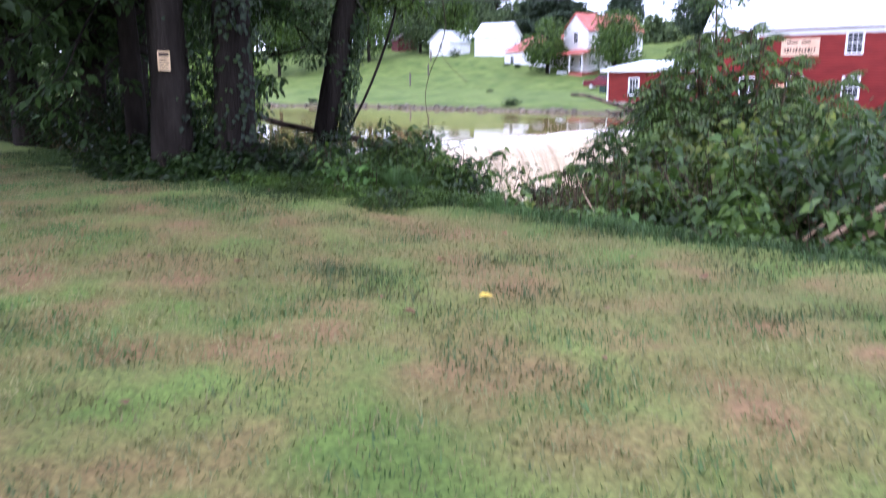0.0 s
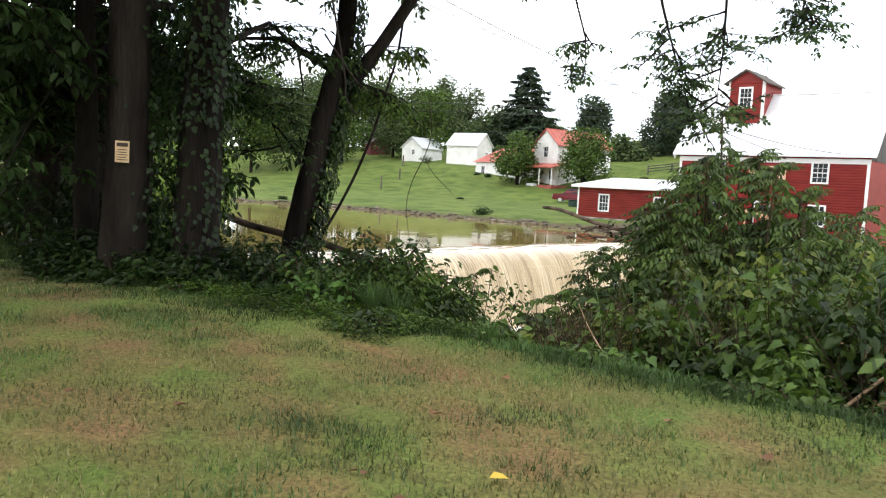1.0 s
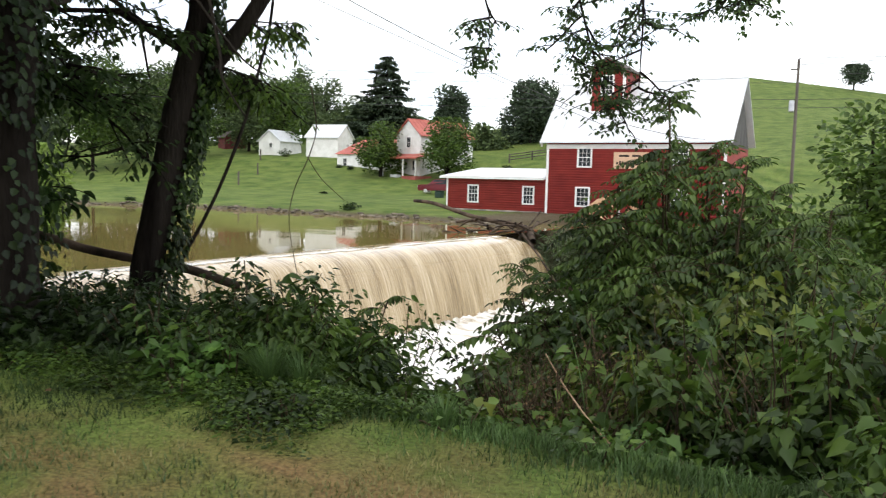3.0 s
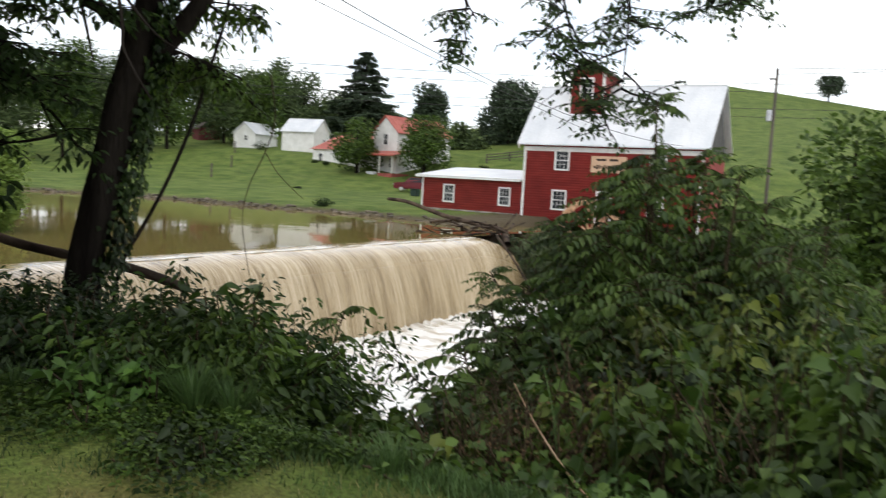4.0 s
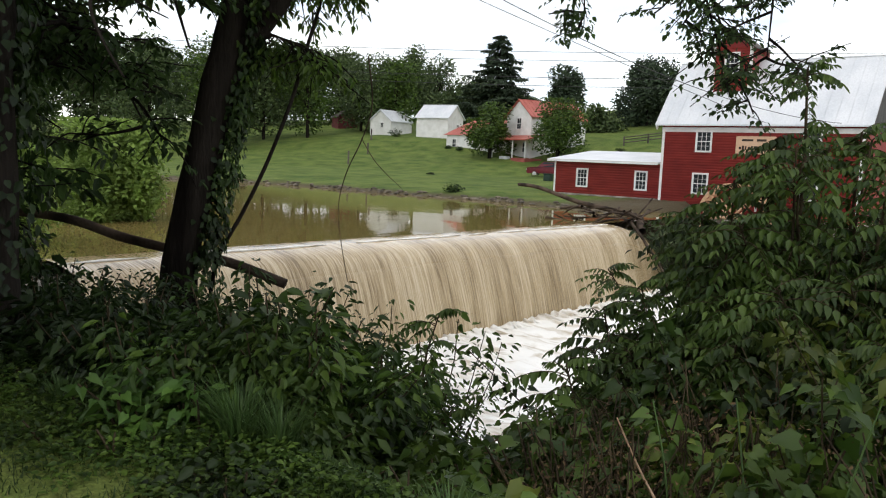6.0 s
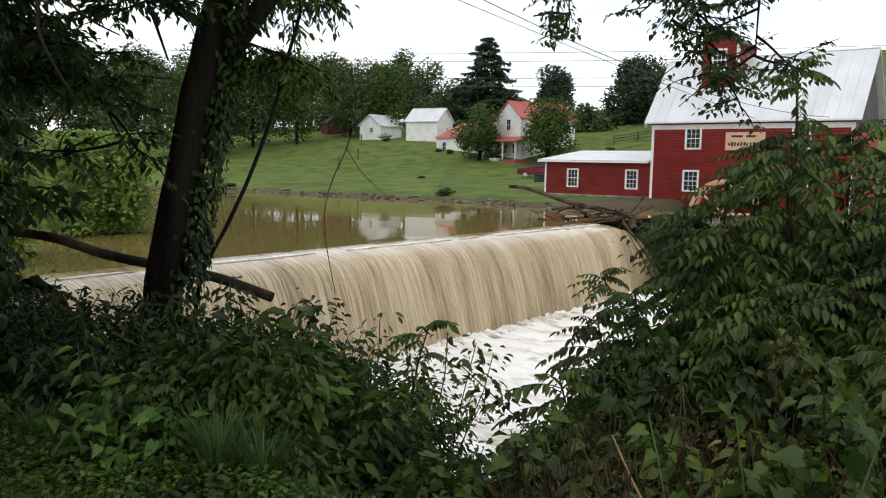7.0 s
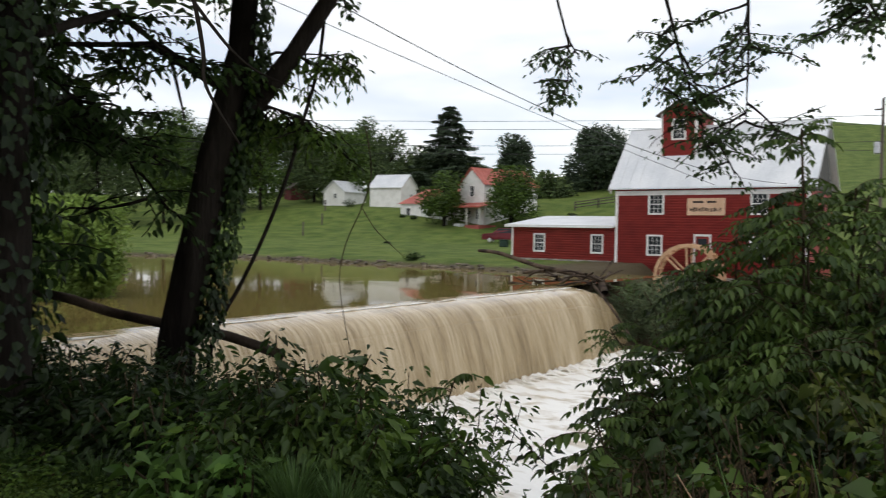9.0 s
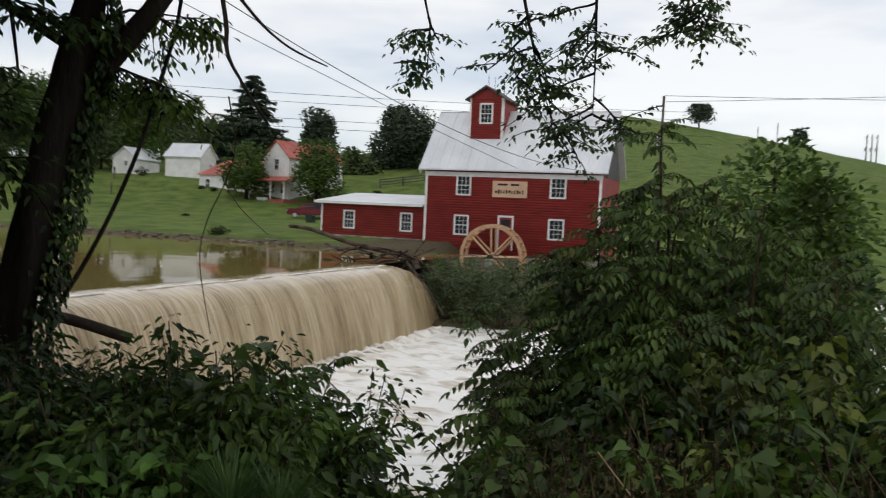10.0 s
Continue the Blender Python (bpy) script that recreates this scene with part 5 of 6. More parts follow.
# short turf of the lawn, and the ragged fringe along the bank
def blades(name, bx, by, hgt, material, label, seed):
    rg = np.random.default_rng(seed)
    az, tilt = rg.uniform(0, 6.283, len(bx)), rg.uniform(0.1, 1.0, len(bx))
    dx_, dy_ = np.cos(az), np.sin(az)
    wd = rg.uniform(0.0025, 0.006, len(bx))
    P = np.stack([bx, by, ground_height(bx, by) - 0.005], -1)
    side = np.stack([-dy_ * wd, dx_ * wd, 0 * wd], -1)
    tipv = P + np.stack([dx_ * tilt * hgt, dy_ * tilt * hgt, hgt], -1)
    V = np.stack([P - side, P + side, tipv + side * 0.15, tipv - side * 0.15], 1).reshape(-1, 3)
    tagged(new(name, quads_of(name, V, np.arange(len(V)).reshape(-1, 4), material)), label, "grass", kind="stuff")


rg = np.random.default_rng(8)
n = 150000
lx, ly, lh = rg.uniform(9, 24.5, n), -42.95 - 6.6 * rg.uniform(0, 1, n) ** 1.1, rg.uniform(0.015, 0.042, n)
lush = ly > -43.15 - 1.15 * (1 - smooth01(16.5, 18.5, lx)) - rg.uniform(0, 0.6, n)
blades("lawn_grass", lx[~lush], ly[~lush], lh[~lush], M["grass_blade"], "short dry mown lawn grass", 1)
blades("lush_grass", lx[lush], ly[lush], lh[lush] * 1.6, M["shaded_turf_blade"], "lush green grass near the bank, darkened for tree shade", 4)
blades("lawn_clover", np.repeat(rg.uniform(10, 24, 260), 90) + rg.normal(0, 0.13, 23400), np.repeat(rg.uniform(-49, -43.8, 260), 90) + rg.normal(0, 0.13, 23400), rg.uniform(0.02, 0.055, 23400), M["grass_long"], "darker green tufts in the lawn", 2)
blades("bank_grass", rg.uniform(12, 24.5, 30000), rg.normal(-43.0, 0.2, 30000), rg.uniform(0.03, 0.085, 30000), M["grass_long"], "longer green grass along the bank edge", 3)
cover = Leaves()
rc = random.Random(14)
for i in range(15000):
    cx, cy = rc.uniform(12.5, 18.4), -43.2 - 0.95 * rc.random() ** 1.5
    if noise.noise(Vector((cx * 1.6, cy * 1.6, 5))) > -0.3:
        cover.add((cx, cy, gz(cx, cy) + rc.uniform(0.01, 0.12)), any_way(rc, 0.5), (rc.uniform(-.5, .5), rc.uniform(-.5, .5), 1), rc.uniform(0.02, 0.045), rc.uniform(0.014, 0.03))
tagged(new("ground_cover", cover.mesh("ground_cover", M["leaf_mid"])), "small leafy weeds creeping over the lawn edge", "weeds", kind="stuff")


def fallen_leaf(x, y, size, material, seed, label):
    rng = random.Random(seed)
    lv = Leaves()
    a = rng.uniform(0, 6.283)
    lv.add((0, 0, 0.03), (math.cos(a), math.sin(a), 0.1), (rng.uniform(-.3, .3), rng.uniform(-.3, .3), 1), size, size * 0.8)
    ob = tagged(new("fallen_leaf", lv.mesh("fallen_leaf", material)), label, "leaf", "fallen leaves")
    ob.location = (x, y, gz(x, y))


fallen_leaf(20.45, -45.5, 0.09, M["yellow_leaf"], 1, "small yellow fallen leaf on the grass")
fallen_leaf(19.4, -44.05, 0.07, M["litter"], 2, "curled brown fallen leaf on the grass")
rl = random.Random(77)
for i in range(26):
    fallen_leaf(rl.uniform(13, 22), rl.uniform(-48, -44), rl.uniform(0.04, 0.09), M["litter"], 400 + i, "brown fallen leaf on the grass")


# ---- near trees ----
def spray(lv, tb, rng, p, d, L, n, length, width, droop=0.3):
    """A leafy twig."""
    pts = bend(rng, p, d, L, 5, 0.22, -0.06)
    tb.add(pts, [0.008 * (1 - 0.7 * i / 5) + 0.002 for i in range(6)])
    for _ in range(n):
        q, dd = along(pts, rng.uniform(0.1, 0.999))
        w = any_way(rng, 0.3)
        s = rng.uniform(0.6, 1.2)
        lv.add(q + w * rng.uniform(0.01, 0.12), w + dd * 0.5 + Vector((0, 0, -droop - rng.uniform(0, 0.6))), Vector((rng.uniform(-.6, .6), rng.uniform(-.6, .6), 1)), length * s, width * s)


def near_tree(label, trunk, radii, limbs, sprays, seed, loose=(), shade_leaves=0, ivy_leaf="leaf", ivy=0, ivy_side=None, leaf="canopy", twig=0.6, per=15, length=0.084, width=0.052):
    """Trunk and limbs from given lines; sprays are (limb index, from, to, count, reach, drop)."""
    rng = random.Random(seed)
    bx_, by_, bz_ = trunk[0]
    t = thing("tree", label, "tree", pose(bx_, by_, bz_), "bank trees")
    o = Vector((bx_, by_, bz_))
    tb = Tubes(12)
    fine_t, fine_r = [], []
    for i in range(len(trunk) - 1):
        for s in range(4):
            f = s / 4
            fine_t.append(Vector(trunk[i]).lerp(Vector(trunk[i + 1]), f) - o + Vector((rng.uniform(-1, 1), rng.uniform(-1, 1), 0)) * 0.012)
            fine_r.append(radii[i] * (1 - f) + radii[i + 1] * f + rng.uniform(-1, 1) * 0.008)
    fine_t.append(Vector(trunk[-1]) - o), fine_r.append(radii[-1])
    tb.add(fine_t, fine_r)
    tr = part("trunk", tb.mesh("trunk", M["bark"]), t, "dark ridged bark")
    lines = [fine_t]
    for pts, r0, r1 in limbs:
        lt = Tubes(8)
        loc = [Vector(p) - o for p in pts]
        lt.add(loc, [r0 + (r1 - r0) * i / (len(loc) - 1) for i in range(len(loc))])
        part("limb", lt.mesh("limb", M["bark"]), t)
        lines.append(loc)
    tw, lv = Tubes(3), Leaves()
    for li, f0, f1, cnt, reach, drop in sprays:
        for _ in range(cnt):
            p, d = along(lines[li], rng.uniform(f0, f1))
            w = any_way(rng, 0.5) + Vector((0, 0, -drop))
            br = bend(rng, p, w, reach * rng.uniform(0.5, 1.1), 5, 0.2, -0.04 * drop)
            tw.add(br, [0.016 * (1 - 0.6 * i / 5) + 0.003 for i in range(6)])
            for _ in range(5):
                q, dd = along(br, rng.uniform(0.3, 0.999))
                spray(lv, tw, rng, q, any_way(rng, 0.5) + dd * 0.4, twig * rng.uniform(0.5, 1.1), per, length, width)
    # oversized leaves above the view, added only to block skylight
    if shade_leaves:
        for _ in range(shade_leaves):
            p, d = along(fine_t, rng.uniform(0.55, 1.0))
            w = any_way(rng, 0.25)
            q = p + w * 3.8 * rng.uniform(0.1, 1.0) ** 0.6
            q.z = max(q.z, 5.9 - bz_)
            lv.add(q + Vector((0, 0, 0.9 * rng.random())), any_way(rng, 0.3), (rng.uniform(-.4, .4), rng.uniform(-.4, .4), 1), rng.uniform(0.2, 0.34), rng.uniform(0.14, 0.22))
    if lv.p:
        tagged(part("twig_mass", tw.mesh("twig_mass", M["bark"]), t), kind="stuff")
        part("crown", lv.mesh("crown", M[leaf]), t)
    lt, ll = Tubes(3), Leaves()
    for li, f0, f1, cnt, reach, drop in loose:
        for _ in range(cnt):
            p, d = along(lines[li], rng.uniform(f0, f1))
            br = bend(rng, p, any_way(rng, 0.4) + d * 0.5 + Vector((0, 0, -drop)), reach * rng.uniform(0.5, 1.1), 5, 0.2, -0.05)
            lt.add(br, [0.008 * (1 - 0.6 * i / 5) + 0.002 for i in range(6)])
            for _ in range(4):
                q, dd = along(br, rng.uniform(0.3, 0.999))
                spray(ll, lt, rng, q, any_way(rng, 0.4) + dd * 0.5 + Vector((0, 0, -0.3)), 0.4 * rng.uniform(0.5, 1.1), 9, 0.1, 0.042, 0.6)
    if ll.p:
        tagged(part("twig_mass", lt.mesh("twig_mass", M["bark"]), t), kind="stuff")
        # paler than the crown: the sunlight on these sprays is in the colour
        part("foliage", ll.mesh("foliage", M["leaf_mid"]), t, "loose hanging leaves, lighter green for sunlight")
    if ivy:
        iv = Leaves()
        for _ in range(ivy):
            f = rng.uniform(0.0, 0.75) ** 1.1
            p, d = along(fine_t, f)
            a = rng.uniform(0, 6.283) if ivy_side is None else rng.gauss(ivy_side, 0.4)
            i = min(int(f * (len(fine_r) - 1)), len(fine_r) - 1)
            nrm = Vector((math.cos(a), math.sin(a), 0))
            q = p + nrm * (fine_r[i] + rng.uniform(0.0, 0.16) * (1.6 - f))
            iv.add(q, Vector((rng.uniform(-1, 1) * -nrm.y, rng.uniform(-1, 1) * nrm.x, -1)) + nrm * 0.35, nrm + Vector((rng.uniform(-.4, .4), rng.uniform(-.4, .4), 0.3)), rng.uniform(0.045, 0.1), rng.uniform(0.035, 0.075))
        part("ivy", iv.mesh("ivy", M[ivy_leaf]), t, "dark green climbing ivy")
    return t


# the leaning forked tree by the dam; its right limb carries the branches that hang over the view
near_tree("leaning dark forked tree with ivy on the bank", [(13.27, -41.15, gz(13.3, -41.1) - 0.3), (13.28, -41.08, 1.6), (13.385, -40.9, 2.6), (13.48, -40.68, 3.7), (13.55, -40.52, 4.5), (13.47, -40.35, 6.5), (13.3, -40.2, 9.0)], [0.26, 0.185, 0.185, 0.19, 0.14, 0.11, 0.05],
          [([(13.48, -40.68, 3.62), (13.71, -40.41, 4.05), (13.96, -40.19, 4.5), (14.4, -39.7, 5.6), (15.4, -38.6, 7.0), (17.0, -36.9, 7.6), (19.0, -35.6, 7.4)], 0.13, 0.04),
           ([(15.2, -38.8, 6.7), (15.5, -37.9, 6.0), (15.6, -37.4, 4.95), (15.45, -37.1, 4.4)], 0.025, 0.006),
           ([(16.4, -37.5, 7.4), (16.5, -36.7, 5.5), (16.6, -36.3, 4.7), (16.8, -36.1, 3.95)], 0.03, 0.006),
           ([(17.2, -36.8, 7.6), (17.3, -36.2, 5.6), (17.35, -36.3, 4.8), (17.4, -36.5, 4.0)], 0.03, 0.006),
           ([(18.0, -36.3, 7.5), (18.3, -36.1, 5.7), (18.6, -36.1, 5.1)], 0.03, 0.006),
           ([(13.45, -40.65, 4.1), (13.0, -41.2, 4.5), (12.6, -42.0, 4.4), (12.4, -42.6, 4.0)], 0.05, 0.015),
           ([(13.42, -40.8, 3.5), (13.75, -40.35, 3.95), (14.0, -40.1, 3.85), (14.15, -39.85, 3.6)], 0.025, 0.006),
           ([(13.45, -40.7, 4.2), (13.8, -40.3, 4.5), (14.2, -39.9, 4.5)], 0.025, 0.006)],
          [(1, 0.55, 1.0, 16, 1.0, 0.1), (2, 0.35, 1.0, 5, 0.45, 0.5), (3, 0.35, 1.0, 11, 0.65, 0.6), (4, 0.35, 1.0, 11, 0.65, 0.6), (5, 0.4, 1.0, 11, 0.6, 0.4), (6, 0.3, 1.0, 4, 0.6, 0.35), (0, 0.75, 1.0, 12, 1.3, 0)],
          61, loose=[(7, 0.2, 1.0, 16, 0.4, 0.5), (8, 0.1, 1.0, 12, 0.4, 0.3), (6, 0.2, 0.9, 8, 0.6, 0.4)], ivy=2600, ivy_side=0.75)
# dark group of trunks at the west end of the lawn
# widest top sprays and high leaves are unseen, added to shade the lawn
near_tree("dark tree trunk with a paper notice nailed on", [(14.2, -44.08, 0.9), (14.18, -44.05, 3.0), (14.1, -44.0, 6.0), (14.0, -43.9, 9.5)], [0.28, 0.22, 0.2, 0.12],
          [([(14.1, -44.0, 4.3), (13.5, -43.2, 4.5), (12.9, -42.4, 4.1)], 0.07, 0.02)],
          [(1, 0.2, 1.0, 10, 1.0, 0.5), (0, 0.55, 1, 30, 1.5, 0.0), (0, 0.75, 1, 45, 3.2, -0.1)], 62, shade_leaves=4600, ivy=700, ivy_side=0.95, ivy_leaf="leaf_shaded", length=0.12, width=0.06)
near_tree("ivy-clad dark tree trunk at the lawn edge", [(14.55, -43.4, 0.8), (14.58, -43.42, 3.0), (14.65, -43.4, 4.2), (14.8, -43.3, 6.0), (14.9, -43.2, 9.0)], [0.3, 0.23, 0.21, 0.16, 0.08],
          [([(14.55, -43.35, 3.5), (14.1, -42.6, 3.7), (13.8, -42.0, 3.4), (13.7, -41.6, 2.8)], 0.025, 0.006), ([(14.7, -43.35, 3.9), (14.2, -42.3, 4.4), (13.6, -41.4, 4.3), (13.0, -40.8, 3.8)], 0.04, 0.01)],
          [(1, 0.3, 1.0, 11, 0.6, 0.4), (2, 0.3, 0.8, 4, 0.6, 0.45), (0, 0.65, 1, 26, 1.3, 0.0), (0, 0.75, 1, 45, 3.2, -0.1)], 63, shade_leaves=4600, ivy=2200, ivy_leaf="leaf_shaded", length=0.1, width=0.05)
rt = random.Random(9)
# the last four stand out of view, added to shade the lawn
for i, (tx, ty, r) in enumerate(((13.0, -43.95, 0.13), (11.6, -43.3, 0.2), (10.3, -43.4, 0.2), (9.0, -42.6, 0.2), (7.9, -43.6, 0.22), (6.0, -43.2, 0.25), (9.6, -41.8, 0.2), (10.6, -42.0, 0.12), (13.4, -50.5, 0.28), (16.5, -52.5, 0.3), (10.0, -50.0, 0.26), (20.5, -54.0, 0.3))):
    near_tree("slender dark trunk, in the shaded grove or added unseen for shade", [(tx, ty, gz(tx, ty) - 0.3), (tx + rt.uniform(-.1, .1), ty, 3.0), (tx + rt.uniform(-.3, .3), ty + rt.uniform(-.3, .3), 8.5)], [r * 1.15, r, r * 0.4],
              [([(tx, ty, 3.6), (tx - 1.0, ty + 0.8, 4.6), (tx - 1.8, ty + 1.4, 4.9)], 0.06, 0.02), ([(tx, ty, 3.2), (tx + 0.6, ty - 1.0, 4.2), (tx + 1.2, ty - 2.0, 4.4)], 0.06, 0.02)],
              [(1, 0.2, 1.0, 12, 1.1, 0.6), (2, 0.2, 1.0, 12, 1.2, 0.4), (0, 0.45, 1, 60 if i > 7 else 30, 3.2 if i > 7 else 1.7, 0.1)], 70 + i, shade_leaves=2200 if i < 8 else 0, ivy=300 if i % 2 else 0, length=0.16, width=0.08)
S = 500
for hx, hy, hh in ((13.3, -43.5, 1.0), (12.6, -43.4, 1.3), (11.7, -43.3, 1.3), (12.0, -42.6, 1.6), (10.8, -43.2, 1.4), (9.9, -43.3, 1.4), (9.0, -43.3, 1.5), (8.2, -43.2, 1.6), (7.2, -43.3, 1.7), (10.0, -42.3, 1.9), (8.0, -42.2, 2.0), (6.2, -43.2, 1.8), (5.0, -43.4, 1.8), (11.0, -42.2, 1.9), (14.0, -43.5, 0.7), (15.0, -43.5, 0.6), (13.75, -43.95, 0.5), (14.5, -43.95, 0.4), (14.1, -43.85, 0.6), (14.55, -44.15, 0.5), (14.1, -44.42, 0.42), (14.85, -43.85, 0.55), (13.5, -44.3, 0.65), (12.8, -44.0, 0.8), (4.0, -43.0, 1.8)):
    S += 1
    # undergrowth leaves carry the grove's shade in their colour
    shrub("grove_shrub", "undergrowth shrub in the grove, leaves darkened for shade", hx, hy, hh, 0.8, 26, 1500, 0.11, 0.055, M["leaf_shaded"], S, group="grove shrubs")

notice = thing("paper_notice", "weathered tan paper notice on a tree trunk", "notice", pose(14.41, -44.22, 2.71, 0, 0, 62))
part("sheet", solid("sheet", M["paper"], [(-0.07, -0.006, -0.112, 0.07, 0.0, 0.112)], 0.002), notice)
for one in [(-0.055, -0.009, 0.052, 0.055, -0.0065, 0.092)] + [(-0.05, -0.009, 0.016 - 0.026 * i, 0.052 - 0.012 * (i % 2), -0.0065, 0.024 - 0.026 * i) for i in range(5)]:
    part("lettering", solid("lettering", M["ink"], [one]), notice, "faded dark bar")


# ---- vines, logs and drift ----
def strand(name, label, category, pts, r0, r1, material, sides=6, group=""):
    pts = [Vector(p) for p in pts]
    fine = []
    for i in range(len(pts) - 1):
        a, b, c, d = pts[max(i - 1, 0)], pts[i], pts[i + 1], pts[min(i + 2, len(pts) - 1)]
        for s in range(6):
            u = s / 6
            fine.append(0.5 * ((2 * b) + (c - a) * u + (2 * a - 5 * b + 4 * c - d) * u * u + (3 * b - a - 3 * c + d) * u ** 3))
    fine.append(pts[-1])
    tb = Tubes(sides)
    tb.add(fine, [r0 + (r1 - r0) * i / (len(fine) - 1) for i in range(len(fine))])
    return tagged(new(name, tb.mesh(name, M[material])), label, category, group)


strand("hanging_vine", "long bent woody vine hanging beside the tree", "vine", [(13.4, -40.8, 1.2), (13.44, -40.73, 1.66), (13.59, -40.54, 2.14), (13.73, -40.35, 2.66), (13.86, -40.16, 3.29), (13.92, -40.05, 3.76), (14.0, -39.9, 4.39), (14.1, -39.9, 5.0)], 0.022, 0.018, "bark", group="vines")
strand("hanging_vine", "thin dead vine dangling over the water", "vine", [(14.5, -39.7, 3.78), (14.66, -39.78, 3.3), (14.62, -39.86, 2.95), (14.52, -39.99, 2.56), (14.51, -40.06, 2.16), (14.62, -40.01, 1.5)], 0.008, 0.004, "twig", group="vines")
strand("hanging_vine", "thin dead vine dangling over the water", "vine", [(14.6, -39.86, 2.95), (14.72, -39.75, 2.7), (14.95, -39.6, 2.45)], 0.005, 0.003, "twig", group="vines")
strand("hanging_branch", "bare dead branch hanging from above", "branch", [(17.9, -44.4, 3.9), (18.02, -44.34, 3.31), (18.04, -44.34, 3.17), (18.09, -44.33, 3.08), (18.16, -44.3, 2.97)], 0.008, 0.003, "bark", group="vines")
strand("hanging_branch", "bare dead branch hanging from above", "branch", [(17.85, -44.4, 3.6), (18.07, -44.32, 3.31), (18.18, -44.28, 3.2), (18.3, -44.24, 3.14)], 0.007, 0.002, "bark", group="vines")
strand("fallen_log", "long grey fallen log across the pond edge", "log", [(10.6, -42.0, 2.0), (11.75, -41.55, 1.97), (12.24, -41.15, 1.79), (12.72, -40.78, 1.67), (13.2, -40.41, 1.56), (13.7, -40.05, 1.36)], 0.05, 0.055, "dead_wood", 8)
strand("driftwood_log", "long bare driftwood trunk lodged on the dam", "driftwood", [(6.0, -15.6, 0.2), (5.5, -14.8, 0.45), (4.6, -13.2, 0.62), (2.6, -11.8, 0.75), (0.4, -11.3, 1.0), (-2.2, -10.8, 1.55), (-4.0, -10.0, 1.62)], 0.17, 0.09, "dead_wood", 8, "driftwood")
strand("driftwood_stick", "thin broken limb hanging below the dam crest", "driftwood", [(5.4, -15.4, 0.5), (6.6, -16.4, -0.2), (7.9, -17.2, -1.3)], 0.07, 0.03, "dead_wood", 6, "driftwood")
rd = random.Random(21)
for i in range(24):
    a = Vector((rd.uniform(2.4, 5.4), rd.uniform(-16.2, -13.4), 0.42 + rd.uniform(0, 0.5)))
    d = Vector((rd.uniform(-1, 1), rd.uniform(-0.8, 0.8), rd.uniform(-0.25, 0.25))).normalized()
    L = rd.uniform(0.8, 2.6)
    strand("driftwood_stick", "broken driftwood branch piled on the dam", "driftwood", [a - d * L / 2, a + Vector((0, 0, rd.uniform(-.05, .12))), a + d * L / 2], rd.uniform(0.04, 0.09), 0.02, "dead_wood", 6, "driftwood")
strand("dead_branch", "bare reddish dead branch slanting out of the bushes", "branch", [(19.7, -42.75, gz(19.7, -42.75)), (19.3, -42.5, 1.2), (18.95, -42.25, 1.38), (18.7, -42.05, 1.55)], 0.009, 0.004, "dry_cane")
for i, (a, b) in enumerate((((21.2, -42.9, 1.2), (22.6, -42.0, 2.2)), ((21.3, -42.8, 1.15), (22.8, -41.8, 2.0)), ((21.0, -42.7, 1.15), (22.4, -41.7, 2.3)), ((21.4, -42.9, 1.2), (23.0, -42.2, 1.9)))):
    m_ = (Vector(a) + Vector(b)) / 2 + Vector((0, 0, 0.05 * i))
    strand("dead_stalk", "pale dry leaning stalk in the bushes", "stalk", [Vector(a) + Vector((0, 0.35, 0.0)), m_ + Vector((0, 0.3, 0.1)), Vector(b) + Vector((0, 0.3, 0.1))], 0.028 if i < 2 else 0.014, 0.016 if i < 2 else 0.006, "dry_cane", 6, "dry stalks")
for i, (sx, sy, tz, lx) in enumerate(((19.75, -42.35, 1.95, 0.12), (19.5, -42.4, 1.85, -0.15), (19.9, -42.5, 1.8, 0.15), (19.1, -42.2, 1.7, -0.2), (19.25, -42.45, 1.6, 0.1), (20.7, -42.5, 1.9, 0.25), (19.5, -41.4, 2.0, 0.2), (20.3, -41.9, 2.1, -0.1))):
    strand("weed_stalk", "thin pale green weed stalk", "stalk", [(sx, sy, gz(sx, sy)), (sx + lx * 0.3, sy, (tz + 1) / 2), (sx + lx, sy + 0.1, tz)], 0.007, 0.003, "grass_long", 5, "weed stalks")

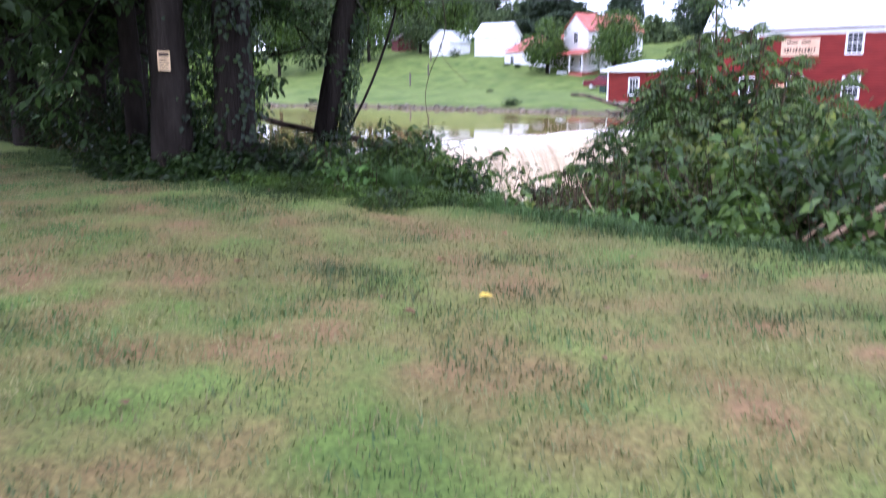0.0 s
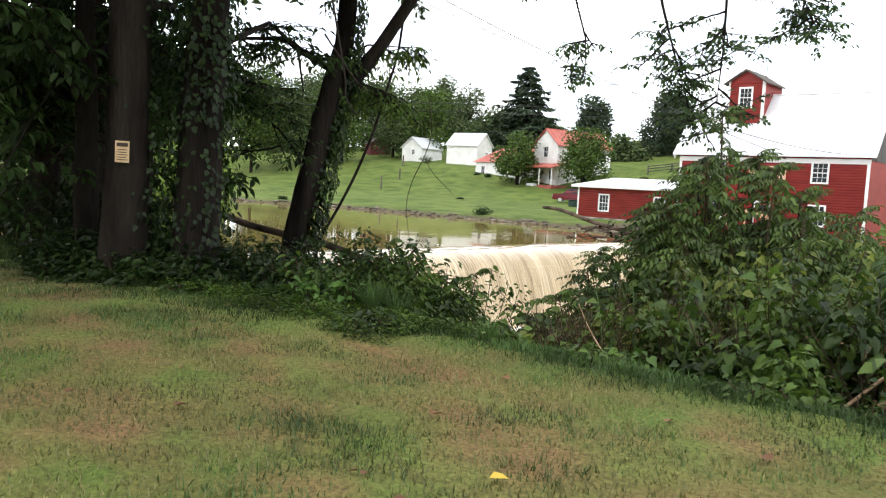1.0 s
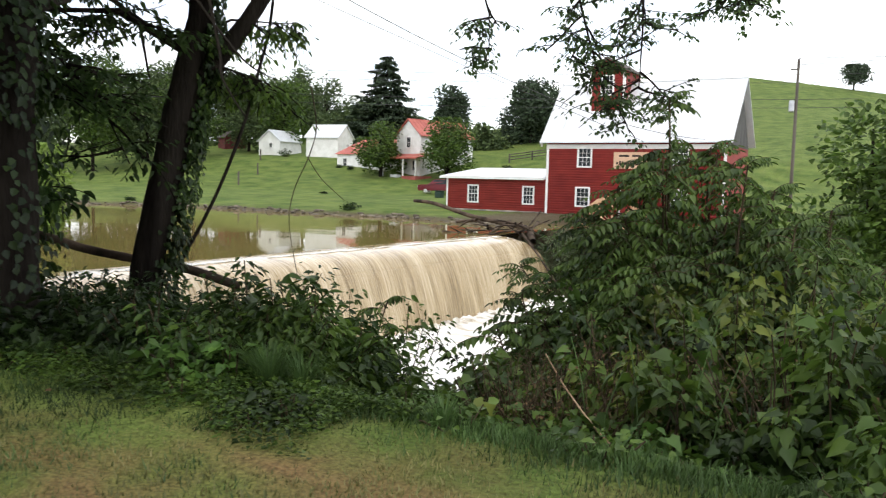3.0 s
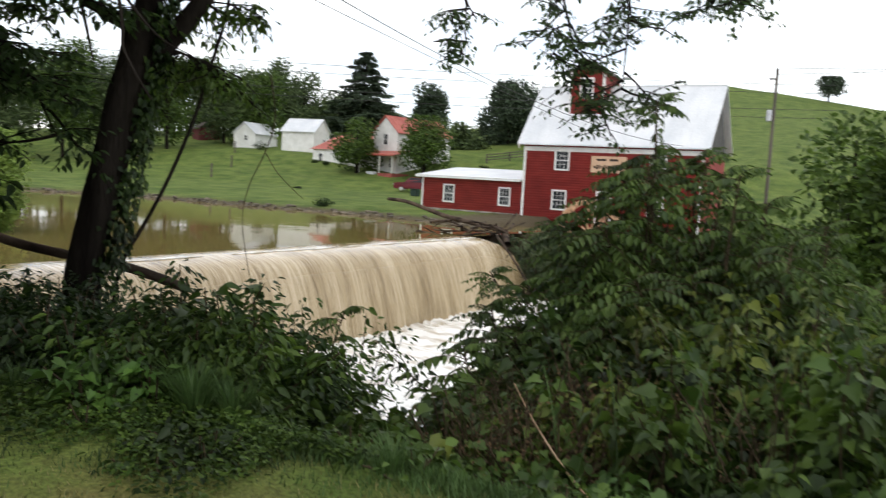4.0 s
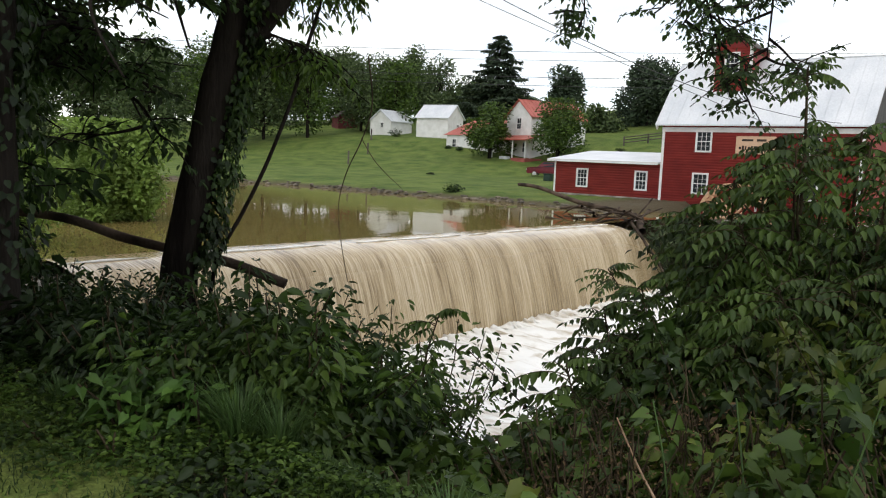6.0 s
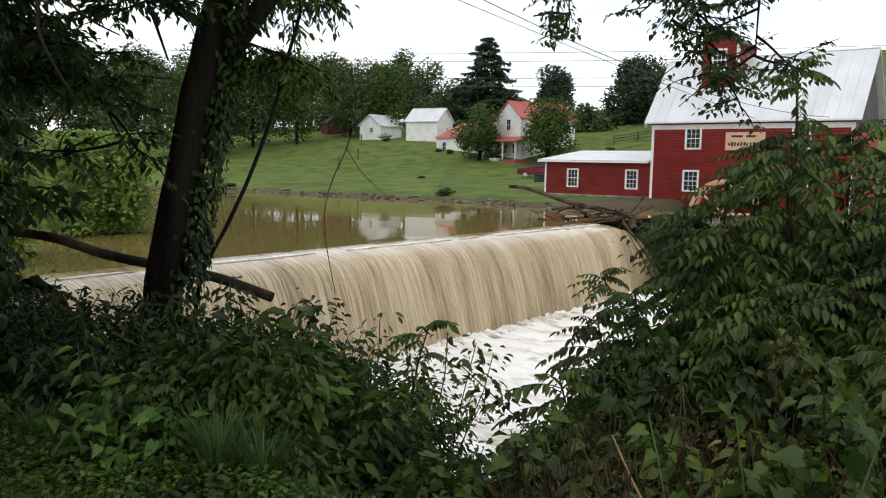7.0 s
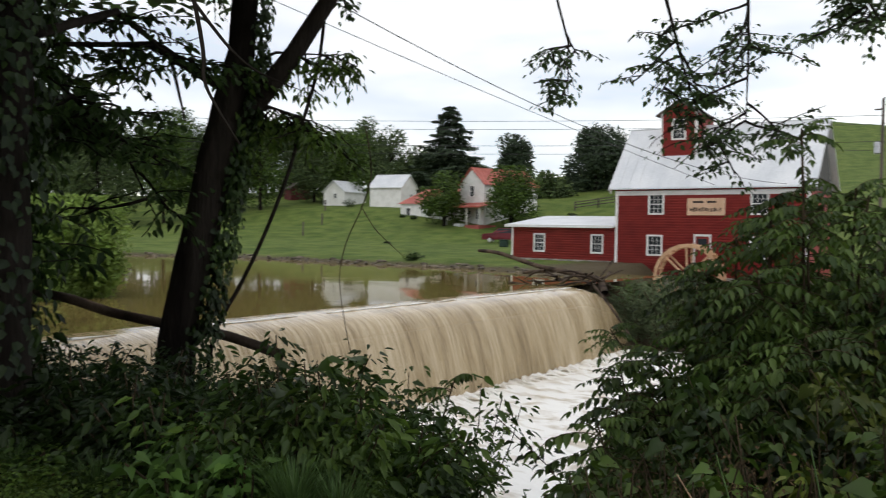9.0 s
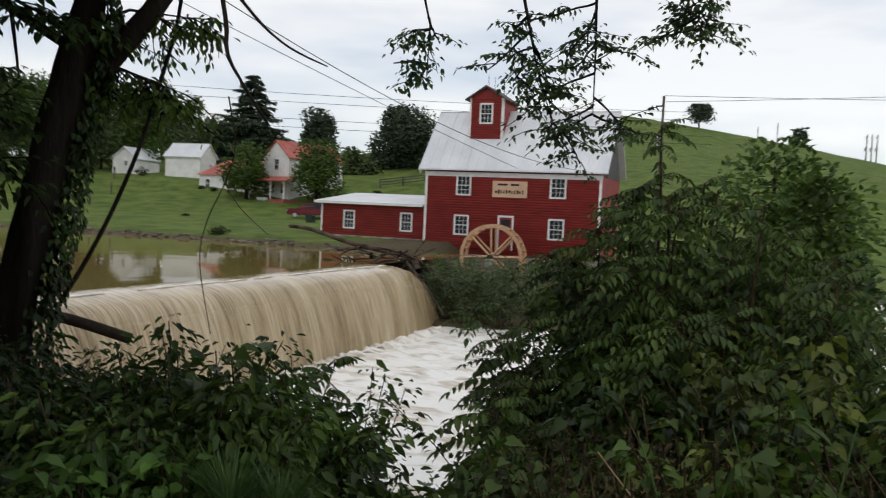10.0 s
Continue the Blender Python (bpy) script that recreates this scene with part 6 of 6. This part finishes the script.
# rocks and clods along the far shore
rs = random.Random(3)
rock_meshes = []
for i in range(6):
    bm = bmesh.new()
    bmesh.ops.create_icosphere(bm, subdivisions=1, radius=1)
    for v in bm.verts:
        v.co *= rs.uniform(0.7, 1.2)
        v.co.z *= 0.6
    me = bpy.data.meshes.new("shore_rock")
    bm.to_mesh(me), bm.free()
    me.materials.append(M["rock"])
    rock_meshes.append(me)
for i in range(290):
    x = rs.uniform(-46, 2.5)
    y = float(np.interp(x, SHORE_X, SHORE_Y)) + rs.uniform(-0.2, 1.1)
    ob = tagged(new("shore_rock", rock_meshes[i % 6]), "muddy stone on the pond shore", "rock", "shore rocks")
    s = rs.uniform(0.06, 0.24)
    ob.matrix_world = Matrix.LocRotScale((x, y, gz(x, y) + 0.02), Euler((0, 0, rs.uniform(0, 6))), (s * 1.4, s, s))
for bx_, by_, r in ((-11.2, -6.6, 0.7), (-57.8, 37.2, 1.3), (-30, -9, 0.4), (-43.0, 33.2, 0.6), (-45.0, 33.4, 0.6), (-24.5, 40.5, 0.8), (-31.0, 14.0, 0.35)):
    S += 1
    shrub("yard_bush", "small dark bush on the mown lawn", bx_, by_, r * 1.1, r * 0.7, 20, 420, 0.16 + 0.06 * r, 0.1, M["leaf"], S, group="yard bushes", fill=0.05)
# thicket between the mill race and the river
for hx, hy, hh, hr in ((3.2, -10.5, 1.5, 1.2), (6.0, -10.0, 2.6, 1.6), (8.5, -9.0, 2.6, 1.8), (11.0, -7.0, 3.2, 2.0), (13.0, -4.0, 3.4, 2.2), (7.4, -11.5, 1.6, 1.4), (10.0, -10.5, 1.8, 1.5), (14.5, -8.0, 2.0, 1.6), (15.5, 0.0, 3.5, 2.2)):
    S += 1
    shrub("river_thicket", "green thicket on the mill bank", hx, hy, hh, hr, 40, 2200, 0.24, 0.12, M["leaf_mid"], S, group="river thicket", fill=0.05)
for hx, hy, hh, hr in ((6.4, -13.6, 2.9, 1.0), (7.8, -13.8, 3.2, 1.2), (9.3, -13.6, 3.0, 1.2)):
    S += 1
    shrub("willow_scrub", "pale feathery willow scrub at the end of the dam", hx, hy, hh, hr, 44, 2600, 0.26, 0.05, M["scrub"], S, z=-2.0, group="river thicket", fill=0.1, droop=0.1)
